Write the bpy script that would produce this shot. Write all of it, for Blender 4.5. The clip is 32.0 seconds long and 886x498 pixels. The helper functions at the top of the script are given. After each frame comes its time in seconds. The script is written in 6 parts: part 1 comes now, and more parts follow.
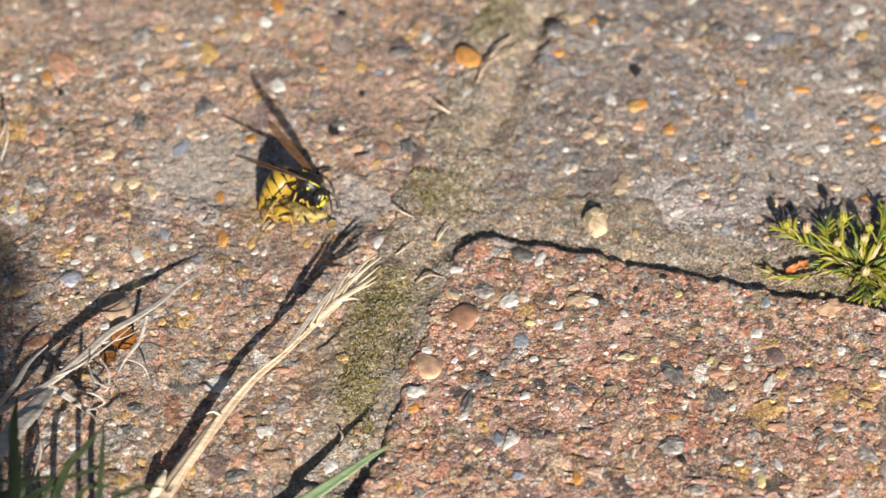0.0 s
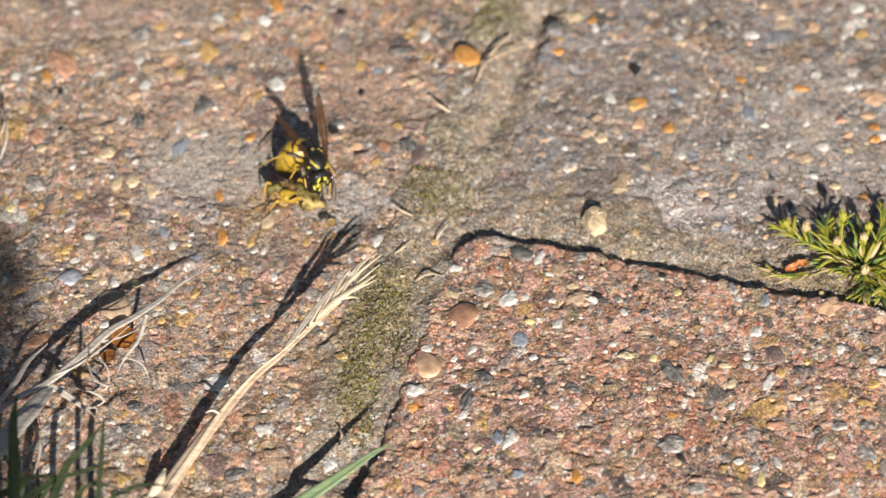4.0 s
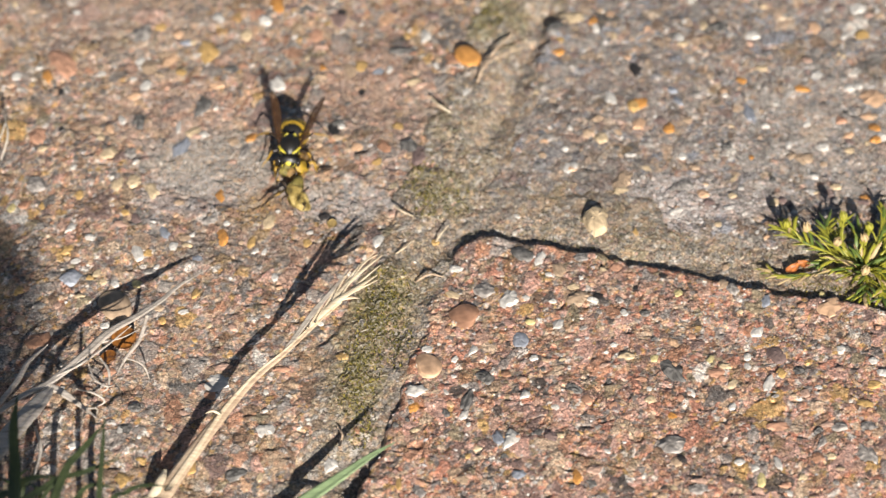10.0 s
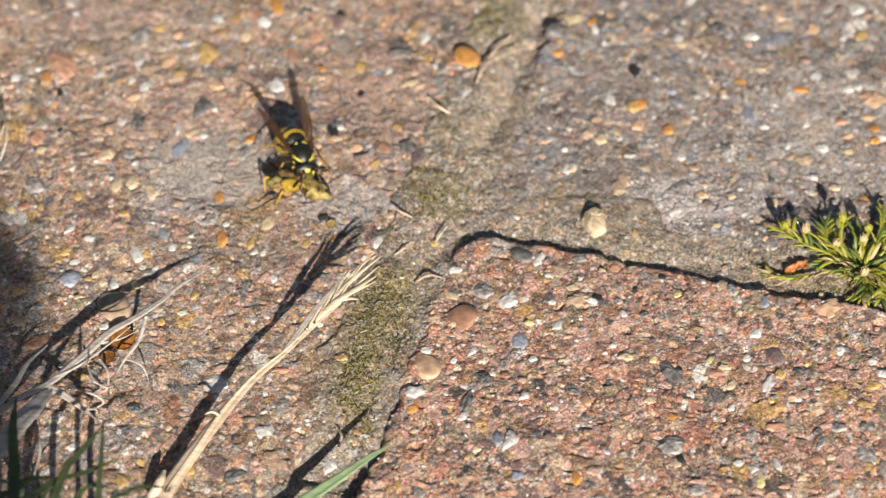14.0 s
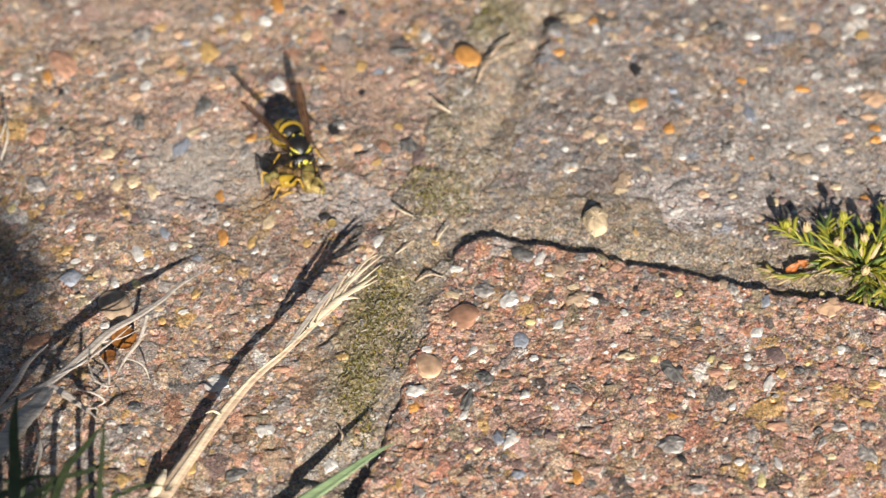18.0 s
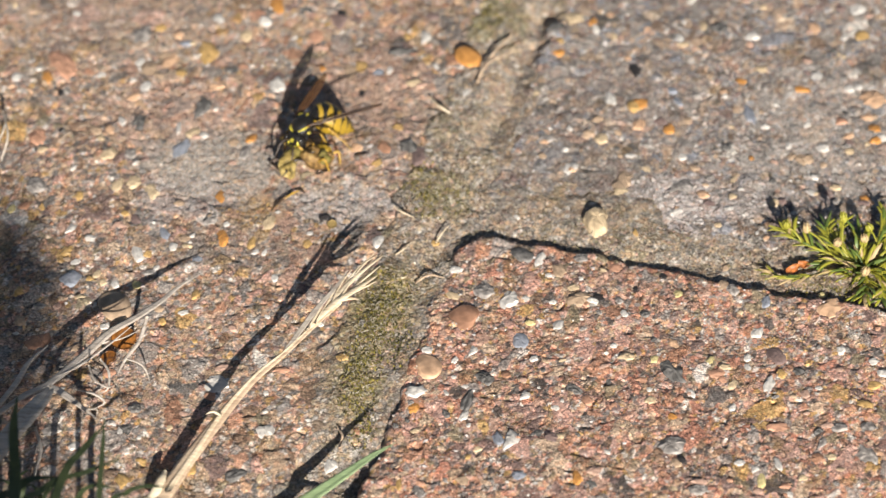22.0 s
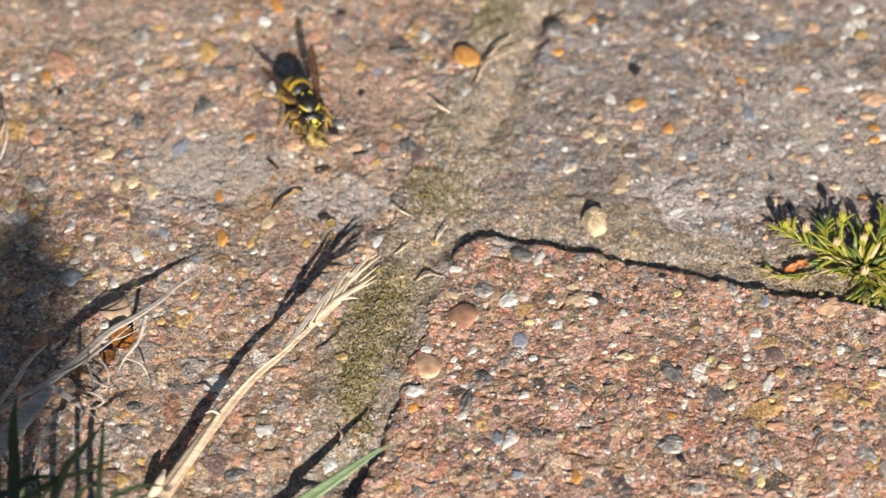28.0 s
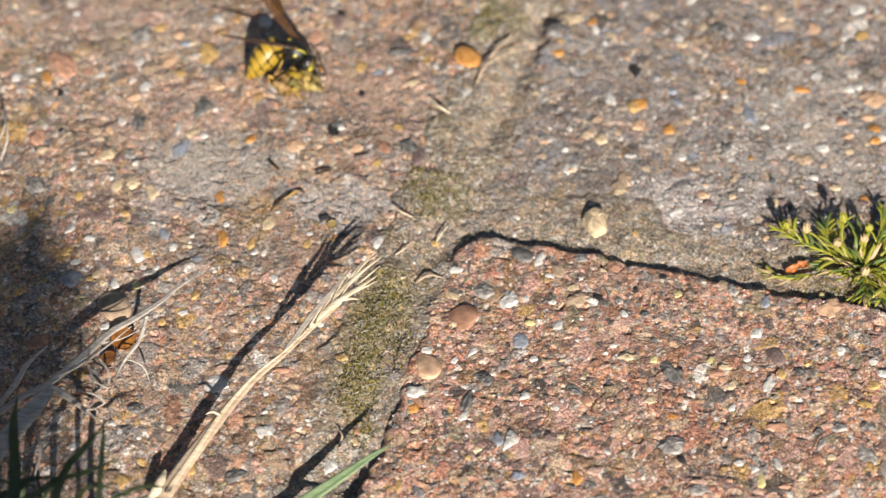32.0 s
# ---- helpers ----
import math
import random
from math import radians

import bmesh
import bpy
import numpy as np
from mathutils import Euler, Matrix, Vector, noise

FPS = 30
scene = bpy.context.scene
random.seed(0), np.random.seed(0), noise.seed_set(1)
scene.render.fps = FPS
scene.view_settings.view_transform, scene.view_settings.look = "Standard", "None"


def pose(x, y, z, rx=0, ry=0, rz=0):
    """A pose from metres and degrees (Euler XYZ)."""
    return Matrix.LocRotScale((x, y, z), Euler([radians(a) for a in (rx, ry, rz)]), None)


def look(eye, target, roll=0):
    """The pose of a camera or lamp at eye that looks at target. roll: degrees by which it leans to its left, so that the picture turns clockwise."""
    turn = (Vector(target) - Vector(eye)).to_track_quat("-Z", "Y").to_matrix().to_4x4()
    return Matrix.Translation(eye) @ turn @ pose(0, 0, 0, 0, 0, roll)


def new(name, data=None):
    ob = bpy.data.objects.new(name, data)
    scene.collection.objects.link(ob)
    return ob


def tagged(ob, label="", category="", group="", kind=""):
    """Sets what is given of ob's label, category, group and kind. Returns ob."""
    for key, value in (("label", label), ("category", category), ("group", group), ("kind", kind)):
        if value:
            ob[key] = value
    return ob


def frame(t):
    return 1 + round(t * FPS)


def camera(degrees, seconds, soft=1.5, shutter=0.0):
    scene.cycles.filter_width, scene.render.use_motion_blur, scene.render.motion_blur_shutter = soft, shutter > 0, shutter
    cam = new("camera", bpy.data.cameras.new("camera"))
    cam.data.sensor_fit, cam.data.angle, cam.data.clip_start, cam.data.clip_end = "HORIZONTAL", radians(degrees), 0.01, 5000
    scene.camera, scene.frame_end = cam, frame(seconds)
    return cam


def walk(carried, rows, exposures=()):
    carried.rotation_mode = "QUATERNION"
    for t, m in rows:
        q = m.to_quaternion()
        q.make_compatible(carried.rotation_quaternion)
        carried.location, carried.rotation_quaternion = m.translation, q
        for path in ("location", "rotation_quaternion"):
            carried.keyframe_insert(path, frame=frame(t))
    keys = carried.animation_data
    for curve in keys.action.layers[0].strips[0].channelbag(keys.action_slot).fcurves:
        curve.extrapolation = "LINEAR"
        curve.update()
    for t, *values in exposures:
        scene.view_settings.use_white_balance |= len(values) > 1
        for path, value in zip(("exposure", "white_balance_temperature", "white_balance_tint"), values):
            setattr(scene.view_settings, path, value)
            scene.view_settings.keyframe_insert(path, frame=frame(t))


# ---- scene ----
MM = 0.001

# camera: a long lens on a hand-steadied support, looking down at the paving
cam = camera(12.0, 32.0, soft=1.4)
cam.data.dof.use_dof = True
cam.data.dof.focus_distance = 0.668
cam.data.dof.aperture_fstop = 22.5
EYE = (0.0, -0.52857, 0.44352)


def aim(x, y):
    return look(EYE, (x * MM, y * MM, 0.0))


walk(cam, [
    (0, aim(0.0, 0.2)), (1.5, aim(0.0, 0.2)), (2, aim(0.0, 0.14)), (2.5, aim(0.0, 0.0)), (3, aim(0.14, 0.0)),
    (3.5, aim(0.13, -0.09)), (5.5, aim(0.0, -0.22)), (6, aim(0.0, 0.0)), (7.5, aim(0.0, 0.0)), (8, aim(0.0, 0.13)),
    (8.5, aim(0.0, 0.0)), (10.5, aim(0.0, 0.0)), (11, aim(-0.13, 0.0)), (11.5, aim(0.0, 0.0)), (12, aim(-0.14, 0.0)),
    (12.5, aim(-0.12, 0.0)), (13, aim(0.0, 0.0)), (13.5, aim(0.0, 0.2)), (14, aim(0.14, 0.23)), (14.5, aim(0.02, 0.23)),
    (16.5, aim(-0.14, 0.0)), (17, aim(-0.22, 0.09)), (17.5, aim(-0.07, 0.0)), (18, aim(0.0, 0.0)), (18.5, aim(-0.13, 0.0)),
    (19, aim(0.07, -0.43)), (19.5, aim(0.09, -0.12)), (20, aim(0.09, -0.22)), (20.5, aim(0.14, 0.0)), (21, aim(0.09, 0.0)),
    (21.5, aim(0.13, 0.12)), (22, aim(0.0, 0.2)), (22.5, aim(0.0, 0.0)), (23, aim(-0.08, -0.22)), (23.5, aim(0.0, 0.0)),
    (24, aim(0.0, 0.06)), (24.5, aim(0.02, 0.23)), (25.5, aim(0.01, 0.23)), (27.5, aim(0.05, 0.0)), (28, aim(0.13, 0.0)),
    (28.5, aim(0.0, 0.23)), (29, aim(0.0, 0.0)), (29.5, aim(0.0, 0.23)), (30, aim(0.0, 0.0)), (30.5, aim(0.0, 0.23)),
    (31, aim(0.0, 0.23)), (31.5, aim(0.06, 0.23)), (32, aim(0.04, 0.23)),
], exposures=[(0, 1.0), (32, 1.0)])

# ---- light: low warm sun behind the camera, clear sky ----
SUN_FROM = Vector((0.38, -2.4, 1.0)).normalized()
world = bpy.data.worlds.new("sky")
world.use_nodes = True
scene.world = world
wn = world.node_tree
sky = wn.nodes.new("ShaderNodeTexSky")
sky.sky_type = "NISHITA"
sky.sun_disc = False
sky.sun_elevation = math.asin(SUN_FROM.z)
sky.sun_rotation = math.atan2(SUN_FROM.x, SUN_FROM.y)
wn.links.new(sky.outputs[0], wn.nodes["Background"].inputs[0])
wn.nodes["Background"].inputs[1].default_value = 0.032
sun = bpy.data.lights.new("sun", "SUN")
sun.energy, sun.angle, sun.color = 4.85, radians(0.53), (1.0, 0.95, 0.875)
sun_ob = new("sun", sun)
sun_ob.matrix_world = look(SUN_FROM * 3, (0, 0, 0))


# ---- materials ----
def nodes_of(name, rough=0.8):
    m = bpy.data.materials.new(name)
    m.use_nodes = True
    nt = m.node_tree
    b = nt.nodes["Principled BSDF"]
    b.inputs["Roughness"].default_value = rough
    return m, nt, b


def add(nt, kind, **props):
    n = nt.nodes.new(kind)
    for key, value in props.items():
        setattr(n, key, value)
    return n


def math_node(nt, op, a, b=None):
    n = add(nt, "ShaderNodeMath", operation=op)
    for i, v in enumerate((a, b)):
        if v is None:
            continue
        if isinstance(v, (int, float)):
            n.inputs[i].default_value = v
        else:
            nt.links.new(v, n.inputs[i])
    return n.outputs[0]


def mix(nt, fac, a, b, blend="MIX"):
    n = add(nt, "ShaderNodeMix", data_type="RGBA", blend_type=blend)
    for i, v in ((0, fac), (6, a), (7, b)):
        if isinstance(v, (int, float)):
            n.inputs[i].default_value = v
        elif isinstance(v, tuple):
            n.inputs[i].default_value = (*v, 1)
        else:
            nt.links.new(v, n.inputs[i])
    return n.outputs[2]


def ramp(nt, fac, stops, constant=False):
    n = add(nt, "ShaderNodeValToRGB")
    el = n.color_ramp.elements
    n.color_ramp.interpolation = "CONSTANT" if constant else "LINEAR"
    while len(el) < len(stops):
        el.new(0.5)
    for e, (p, c) in zip(el, stops):
        e.position, e.color = p, (*c, 1)
    nt.links.new(fac, n.inputs[0])
    return n.outputs[0]


def even(colours):
    return [(i / len(colours), c) for i, c in enumerate(colours)]


def noise_tex(nt, vec, scale, detail=3.0, rough=0.55):
    n = add(nt, "ShaderNodeTexNoise")
    n.inputs["Scale"].default_value, n.inputs["Detail"].default_value, n.inputs["Roughness"].default_value = scale, detail, rough
    nt.links.new(vec, n.inputs["Vector"])
    return n


def cells(nt, vec, scale):
    n = add(nt, "ShaderNodeTexVoronoi")
    n.inputs["Scale"].default_value = scale
    nt.links.new(vec, n.inputs["Vector"])
    s = add(nt, "ShaderNodeSeparateColor")
    nt.links.new(n.outputs["Color"], s.inputs[0])
    return n.outputs["Distance"], s.outputs


def bump(nt, b, height, distance, strength=1.0):
    n = add(nt, "ShaderNodeBump")
    n.inputs["Distance"].default_value, n.inputs["Strength"].default_value = distance, strength
    nt.links.new(height, n.inputs["Height"])
    nt.links.new(n.outputs[0], b.inputs["Normal"])


def smooth_step(nt, value, lo, hi):
    n = add(nt, "ShaderNodeMapRange", interpolation_type="SMOOTHSTEP")
    n.inputs[1].default_value, n.inputs[2].default_value = lo, hi
    nt.links.new(value, n.inputs[0])
    return n.outputs[0]


WHITE, CREAM, ORANGE, AMBER = (0.54, 0.50, 0.45), (0.50, 0.38, 0.24), (0.46, 0.215, 0.06), (0.44, 0.28, 0.11)
RUST, TAN, GREY, SLATE = (0.32, 0.17, 0.105), (0.38, 0.27, 0.18), (0.28, 0.25, 0.225), (0.14, 0.13, 0.12)
DARK, MAUVE, PEACH, BLUE = (0.03, 0.026, 0.025), (0.19, 0.13, 0.115), (0.54, 0.34, 0.21), (0.24, 0.25, 0.28)
PINK, SALMON, YELLOW = (0.41, 0.265, 0.20), (0.44, 0.24, 0.155), (0.56, 0.46, 0.22)


def edges(nt, vec, scale):
    n = add(nt, "ShaderNodeTexVoronoi", feature="DISTANCE_TO_EDGE")
    n.inputs["Scale"].default_value = scale
    nt.links.new(vec, n.inputs["Vector"])
    return n.outputs["Distance"]


def concrete(name, tone_a, tone_b, amount, grey_patch=0.0, patch=(0.25, 0.24, 0.22), spots=()):
    """Weathered exposed-aggregate concrete: granules, each of its own colour, in sandy cement, with stains, and grime
    and shade painted along the grain gaps.
    """
    m, nt, b = nodes_of(name, 0.88)
    b.inputs["Specular IOR Level"].default_value = 0.3
    co = add(nt, "ShaderNodeTexCoord").outputs["Object"]
    wob = noise_tex(nt, co, 900, 3, 0.6)
    vm = add(nt, "ShaderNodeVectorMath", operation="MULTIPLY_ADD")
    nt.links.new(wob.outputs["Color"], vm.inputs[0])
    vm.inputs[1].default_value = (0.0011, 0.0011, 0.0011)
    nt.links.new(co, vm.inputs[2])
    vec = vm.outputs[0]
    c0, c1 = cells(nt, vec, 2600)[1], cells(nt, vec, 1250)[1]
    e1, e2 = edges(nt, vec, 1250), edges(nt, vec, 300)
    low = noise_tex(nt, co, 70, 4, 0.6).outputs["Fac"]
    mid = noise_tex(nt, co, 240, 4, 0.6).outputs["Fac"]
    fine = noise_tex(nt, co, 2600, 4, 0.75).outputs["Fac"]
    col = mix(nt, smooth_step(nt, low, 0.36, 0.62), tone_a, tone_b)
    if grey_patch:
        pn = noise_tex(nt, co, 48, 3, 0.6).outputs["Fac"]
        col = mix(nt, math_node(nt, "MULTIPLY", smooth_step(nt, pn, 0.46, 0.60), grey_patch), col, patch)
    if amount:
        granule = add(nt, "ShaderNodeVertexColor", layer_name="granule").outputs["Color"]
        col = mix(nt, amount, col, granule)
    stain = noise_tex(nt, co, 120, 4, 0.65).outputs["Fac"]
    col = mix(nt, math_node(nt, "MULTIPLY", smooth_step(nt, stain, 0.57, 0.68), 0.35), col, (0.33, 0.215, 0.08))
    col = mix(nt, math_node(nt, "MULTIPLY", smooth_step(nt, math_node(nt, "SUBTRACT", 1.0, stain), 0.57, 0.70), 0.42), col, (0.16, 0.14, 0.125))
    # smears, crusts and lichen, each with a shape of its own (mm)
    for x, y, rx, ry, tint, strength in spots:
        off = add(nt, "ShaderNodeVectorMath", operation="SUBTRACT")
        nt.links.new(co, off.inputs[0])
        off.inputs[1].default_value = (x * MM, y * MM, 0)
        unit = add(nt, "ShaderNodeVectorMath", operation="MULTIPLY")
        nt.links.new(off.outputs[0], unit.inputs[0])
        unit.inputs[1].default_value = (1000 / rx, 1000 / ry, 0)
        ln = add(nt, "ShaderNodeVectorMath", operation="LENGTH")
        nt.links.new(unit.outputs[0], ln.inputs[0])
        ragged = math_node(nt, "ADD", ln.outputs["Value"], math_node(nt, "MULTIPLY", math_node(nt, "SUBTRACT", mid, 0.5), 2.6))
        col = mix(nt, math_node(nt, "MULTIPLY", math_node(nt, "SUBTRACT", 1.0, smooth_step(nt, ragged, 0.75, 1.15)), strength), col, tint)
    col = mix(nt, 1.0, col, ramp(nt, fine, [(0.32, (0.34, 0.33, 0.33)), (0.5, (1.0, 1.0, 1.0)), (0.68, (1.75, 1.73, 1.70))]), "MULTIPLY")
    col = mix(nt, 0.6, col, ramp(nt, c0[0], even([(0.6, 0.58, 0.57), (0.85, 0.84, 0.83), (1.05, 1.0, 0.97), (1.2, 1.16, 1.14), (1.0, 0.98, 0.96), (1.6, 1.6, 1.58), (0.9, 0.9, 0.9)]), True), "MULTIPLY")
    col = mix(nt, 0.55, col, ramp(nt, c1[0], even([(0.75, 0.74, 0.74), (1.2, 1.12, 1.08), (0.95, 0.95, 0.95), (1.25, 1.0, 0.88), (0.85, 0.88, 0.92), (1.4, 1.4, 1.36), (1.1, 0.98, 0.92)]), True), "MULTIPLY")
    # gaps between grains: grime and crevice shade put into the colour as dark lines
    shaded_crack = math_node(nt, "MULTIPLY", math_node(nt, "SUBTRACT", 1.0, smooth_step(nt, e1, 0.0, 0.07)), smooth_step(nt, mid, 0.44, 0.58))
    wide = math_node(nt, "MULTIPLY", math_node(nt, "SUBTRACT", 1.0, smooth_step(nt, e2, 0.0, 0.035)), smooth_step(nt, low, 0.42, 0.6))
    shaded_crack = math_node(nt, "MAXIMUM", shaded_crack, wide)
    col = mix(nt, math_node(nt, "MULTIPLY", shaded_crack, 0.75), col, (0.045, 0.036, 0.032))
    nt.links.new(col, b.inputs["Base Color"])
    h = math_node(nt, "ADD", math_node(nt, "MULTIPLY", shaded_crack, -1.0), math_node(nt, "MULTIPLY", c0[2], 0.3))
    h = math_node(nt, "ADD", h, math_node(nt, "ADD", math_node(nt, "MULTIPLY", fine, 0.9), math_node(nt, "MULTIPLY", c1[2], 0.35)))
    bump(nt, b, h, 0.00015, 0.85)
    return m


BRICK, ROSE, BUFF, OLIVE = (0.43, 0.205, 0.14), (0.50, 0.31, 0.25), (0.50, 0.38, 0.27), (0.24, 0.20, 0.13)
CHALK, SOOT, UMBER = (0.62, 0.57, 0.51), (0.075, 0.068, 0.062), (0.20, 0.13, 0.085)
GRIT = [PINK, SALMON, ROSE, BRICK, TAN, GREY, ROSE, BUFF, PINK, RUST, SALMON, PEACH, MAUVE, ROSE, SLATE, BRICK, CHALK, OLIVE, GREY, AMBER, UMBER, BUFF, MAUVE, SOOT]
GRIT_LEFT = [PINK, TAN, ROSE, GREY, BUFF, MAUVE, SALMON, GREY, PINK, TAN, RUST, PEACH, SLATE, GREY, TAN, CHALK, OLIVE, UMBER, TAN, GREY, SLATE, AMBER, GREY, BUFF]
GRIT_GREY = [GREY, TAN, GREY, MAUVE, BUFF, SLATE, GREY, GREY, MAUVE, PINK, GREY, CHALK, BLUE, TAN, BLUE, UMBER, GREY, SOOT]
GRIT_JOINT = [TAN, GREY, GREY, OLIVE, CREAM, GREY, MAUVE, SLATE, TAN, UMBER, BUFF, GREY, CHALK]
m_left = concrete("weathered pinkish concrete", (0.31, 0.225, 0.175), (0.28, 0.225, 0.185), 0.88, 0.45, (0.30, 0.27, 0.24), spots=(
    (-38.8, 22.0, 12, 11, (0.33, 0.30, 0.265), 0.8), (-56.7, 61.7, 22, 14, (0.34, 0.27, 0.22), 0.4), (-16.8, 11.5, 9, 6, (0.36, 0.33, 0.31), 0.7), (-31.7, 10.0, 6, 5, (0.30, 0.20, 0.09), 0.4),
    (-42.6, 13.3, 9, 6, (0.37, 0.33, 0.31), 0.6), (-9.1, 37.6, 9, 14, (0.30, 0.24, 0.20), 0.5), (-33.7, 0.1, 14, 6, (0.22, 0.18, 0.15), 0.5), (-46.6, 37.6, 12, 10, (0.40, 0.28, 0.22), 0.5), (-14.0, 45.5, 10, 12, (0.38, 0.25, 0.19), 0.4)))
m_front = concrete("red aggregate concrete", (0.40, 0.205, 0.145), (0.34, 0.21, 0.16), 0.9, 0.25)
m_back = concrete("grey aggregate concrete", (0.28, 0.24, 0.21), (0.255, 0.225, 0.20), 0.78, 0.5, spots=((36.6, 11.8, 10, 9, (0.52, 0.47, 0.44), 0.6), (44.7, 14.0, 12, 7, (0.45, 0.40, 0.37), 0.5), (23.3, 20.8, 12, 8, (0.20, 0.175, 0.15), 0.5),
                                                                                             (66.5, 29.9, 16, 18, (0.34, 0.31, 0.28), 0.5), (32.4, 39.2, 14, 12, (0.24, 0.20, 0.175), 0.4)))
m_joint = concrete("sandy joint mortar", (0.28, 0.235, 0.18), (0.24, 0.21, 0.165), 0.6, 0.4, (0.18, 0.165, 0.09), spots=(
    (-8.6, -11.2, 6, 9, (0.24, 0.20, 0.07), 0.3), (-13.0, -22.3, 4, 12, (0.24, 0.20, 0.07), 0.3), (-14.6, -34.5, 4, 9, (0.22, 0.19, 0.07), 0.3), (0.1, 14.0, 6, 6, (0.20, 0.185, 0.06), 0.25), (8.0, 64.1, 6, 8, (0.22, 0.20, 0.09), 0.5)))


def plain(name, col, rough=0.5, vary=0.25, grain=900.0, relief=0.0001, shine=0.5):
    """One colour with two scales of mottling and a fine relief."""
    m, nt, b = nodes_of(name, rough)
    b.inputs["Specular IOR Level"].default_value = shine
    co = add(nt, "ShaderNodeTexCoord").outputs["Object"]
    n1, n2 = noise_tex(nt, co, grain, 3).outputs["Fac"], noise_tex(nt, co, grain * 4, 2).outputs["Fac"]
    f = math_node(nt, "ADD", math_node(nt, "MULTIPLY", n1, 0.6), math_node(nt, "MULTIPLY", n2, 0.4))
    c = ramp(nt, f, [(0.3, tuple(v * (1 - vary) for v in col)), (0.7, tuple(min(0.9, v * (1 + vary)) for v in col))])
    nt.links.new(c, b.inputs["Base Color"])
    if relief:
        bump(nt, b, f, relief, 0.7)
    return m


STONES = {
    "white": plain("white quartz", WHITE, 0.4, 0.55, 620.0, 0.0005, 0.3), "cream": plain("cream flint", CREAM, 0.45, 0.55, 620.0, 0.0005, 0.3), "orange": plain("orange flint", ORANGE, 0.4, 0.55, 620.0, 0.0005, 0.3),
    "amber": plain("amber flint", AMBER, 0.4, 0.55, 620.0, 0.0005, 0.3), "rust": plain("rust-brown stone", RUST, 0.6, 0.55, 620.0, 0.0005, 0.3), "tan": plain("tan stone", TAN, 0.55, 0.55, 620.0, 0.0005, 0.3),
    "grey": plain("grey stone", GREY, 0.7, 0.8, 800.0, 0.0009, 0.25), "slate": plain("dark slate stone", SLATE, 0.75, 0.85, 900.0, 0.0010, 0.25), "dark": plain("black flint", DARK, 0.5, 0.55, 620.0, 0.0005, 0.3),
    "mauve": plain("mauve-brown stone", MAUVE, 0.6, 0.55, 620.0, 0.0005, 0.3), "peach": plain("peach stone", PEACH, 0.5, 0.55, 620.0, 0.0005, 0.3), "blue": plain("blue-grey stone", BLUE, 0.5, 0.55, 620.0, 0.0005, 0.3),
    "pink": plain("pink stone", PINK, 0.6, 0.55, 620.0, 0.0005, 0.3), "salmon": plain("salmon-red stone", SALMON, 0.6, 0.55, 620.0, 0.0005, 0.3), "yellow": plain("pale yellow stone", YELLOW, 0.45, 0.55, 620.0, 0.0005, 0.3),
}


def speckled(name, colours, rough=0.85):
    m, nt, b = nodes_of(name, rough)
    b.inputs["Specular IOR Level"].default_value = 0.2
    rnd = add(nt, "ShaderNodeNewGeometry").outputs["Random Per Island"]
    co = add(nt, "ShaderNodeTexCoord").outputs["Object"]
    n = noise_tex(nt, co, 2200, 3).outputs["Fac"]
    c = mix(nt, 1.0, ramp(nt, rnd, even(colours), True), ramp(nt, n, [(0.3, (0.7, 0.7, 0.7)), (0.7, (1.25, 1.25, 1.25))]), "MULTIPLY")
    nt.links.new(c, b.inputs["Base Color"])
    bump(nt, b, n, 0.00012, 0.8)
    return m


SOFT = [PINK, (0.36, 0.24, 0.18), (0.33, 0.22, 0.17), TAN, (0.30, 0.25, 0.22), SALMON, (0.38, 0.27, 0.21), GREY, PINK, (0.40, 0.24, 0.17), MAUVE, (0.42, 0.31, 0.24), RUST, WHITE]
SOFT_GREY = [GREY, (0.32, 0.27, 0.23), TAN, (0.26, 0.22, 0.19), (0.35, 0.30, 0.26), MAUVE, (0.30, 0.26, 0.23), (0.22, 0.20, 0.19), PINK, WHITE]
m_grit = speckled("mixed red grit", SOFT)
m_grit_grey = speckled("mixed grey grit", SOFT_GREY)
m_sand = speckled("coarse joint sand", [(0.28, 0.21, 0.15), (0.23, 0.205, 0.18), GREY, (0.30, 0.22, 0.16), (0.24, 0.20, 0.15), (0.17, 0.14, 0.10), (0.14, 0.12, 0.08), (0.40, 0.34, 0.26), (0.20, 0.18, 0.16), (0.36, 0.30, 0.23), PINK])
m_salt = speckled("white salt bloom", [WHITE, (0.5, 0.45, 0.42), (0.45, 0.38, 0.34)])
m_greyfine = speckled("fine grey mortar sand", [GREY, (0.34, 0.31, 0.28), (0.3, 0.27, 0.24), (0.22, 0.2, 0.18), TAN])
m_ochre = speckled("ochre lichen crust", [AMBER, (0.36, 0.23, 0.08), (0.3, 0.2, 0.1)])
m_moss = speckled("olive moss", [(0.17, 0.14, 0.03), (0.24, 0.19, 0.045), (0.06, 0.055, 0.016), (0.10, 0.085, 0.025), (0.04, 0.036, 0.014)], 0.8)
m_filament = speckled("dry moss filaments", [(0.30, 0.26, 0.19), (0.24, 0.21, 0.16), (0.38, 0.34, 0.27), (0.18, 0.15, 0.09), (0.15, 0.135, 0.06), (0.10, 0.085, 0.04)], 0.8)


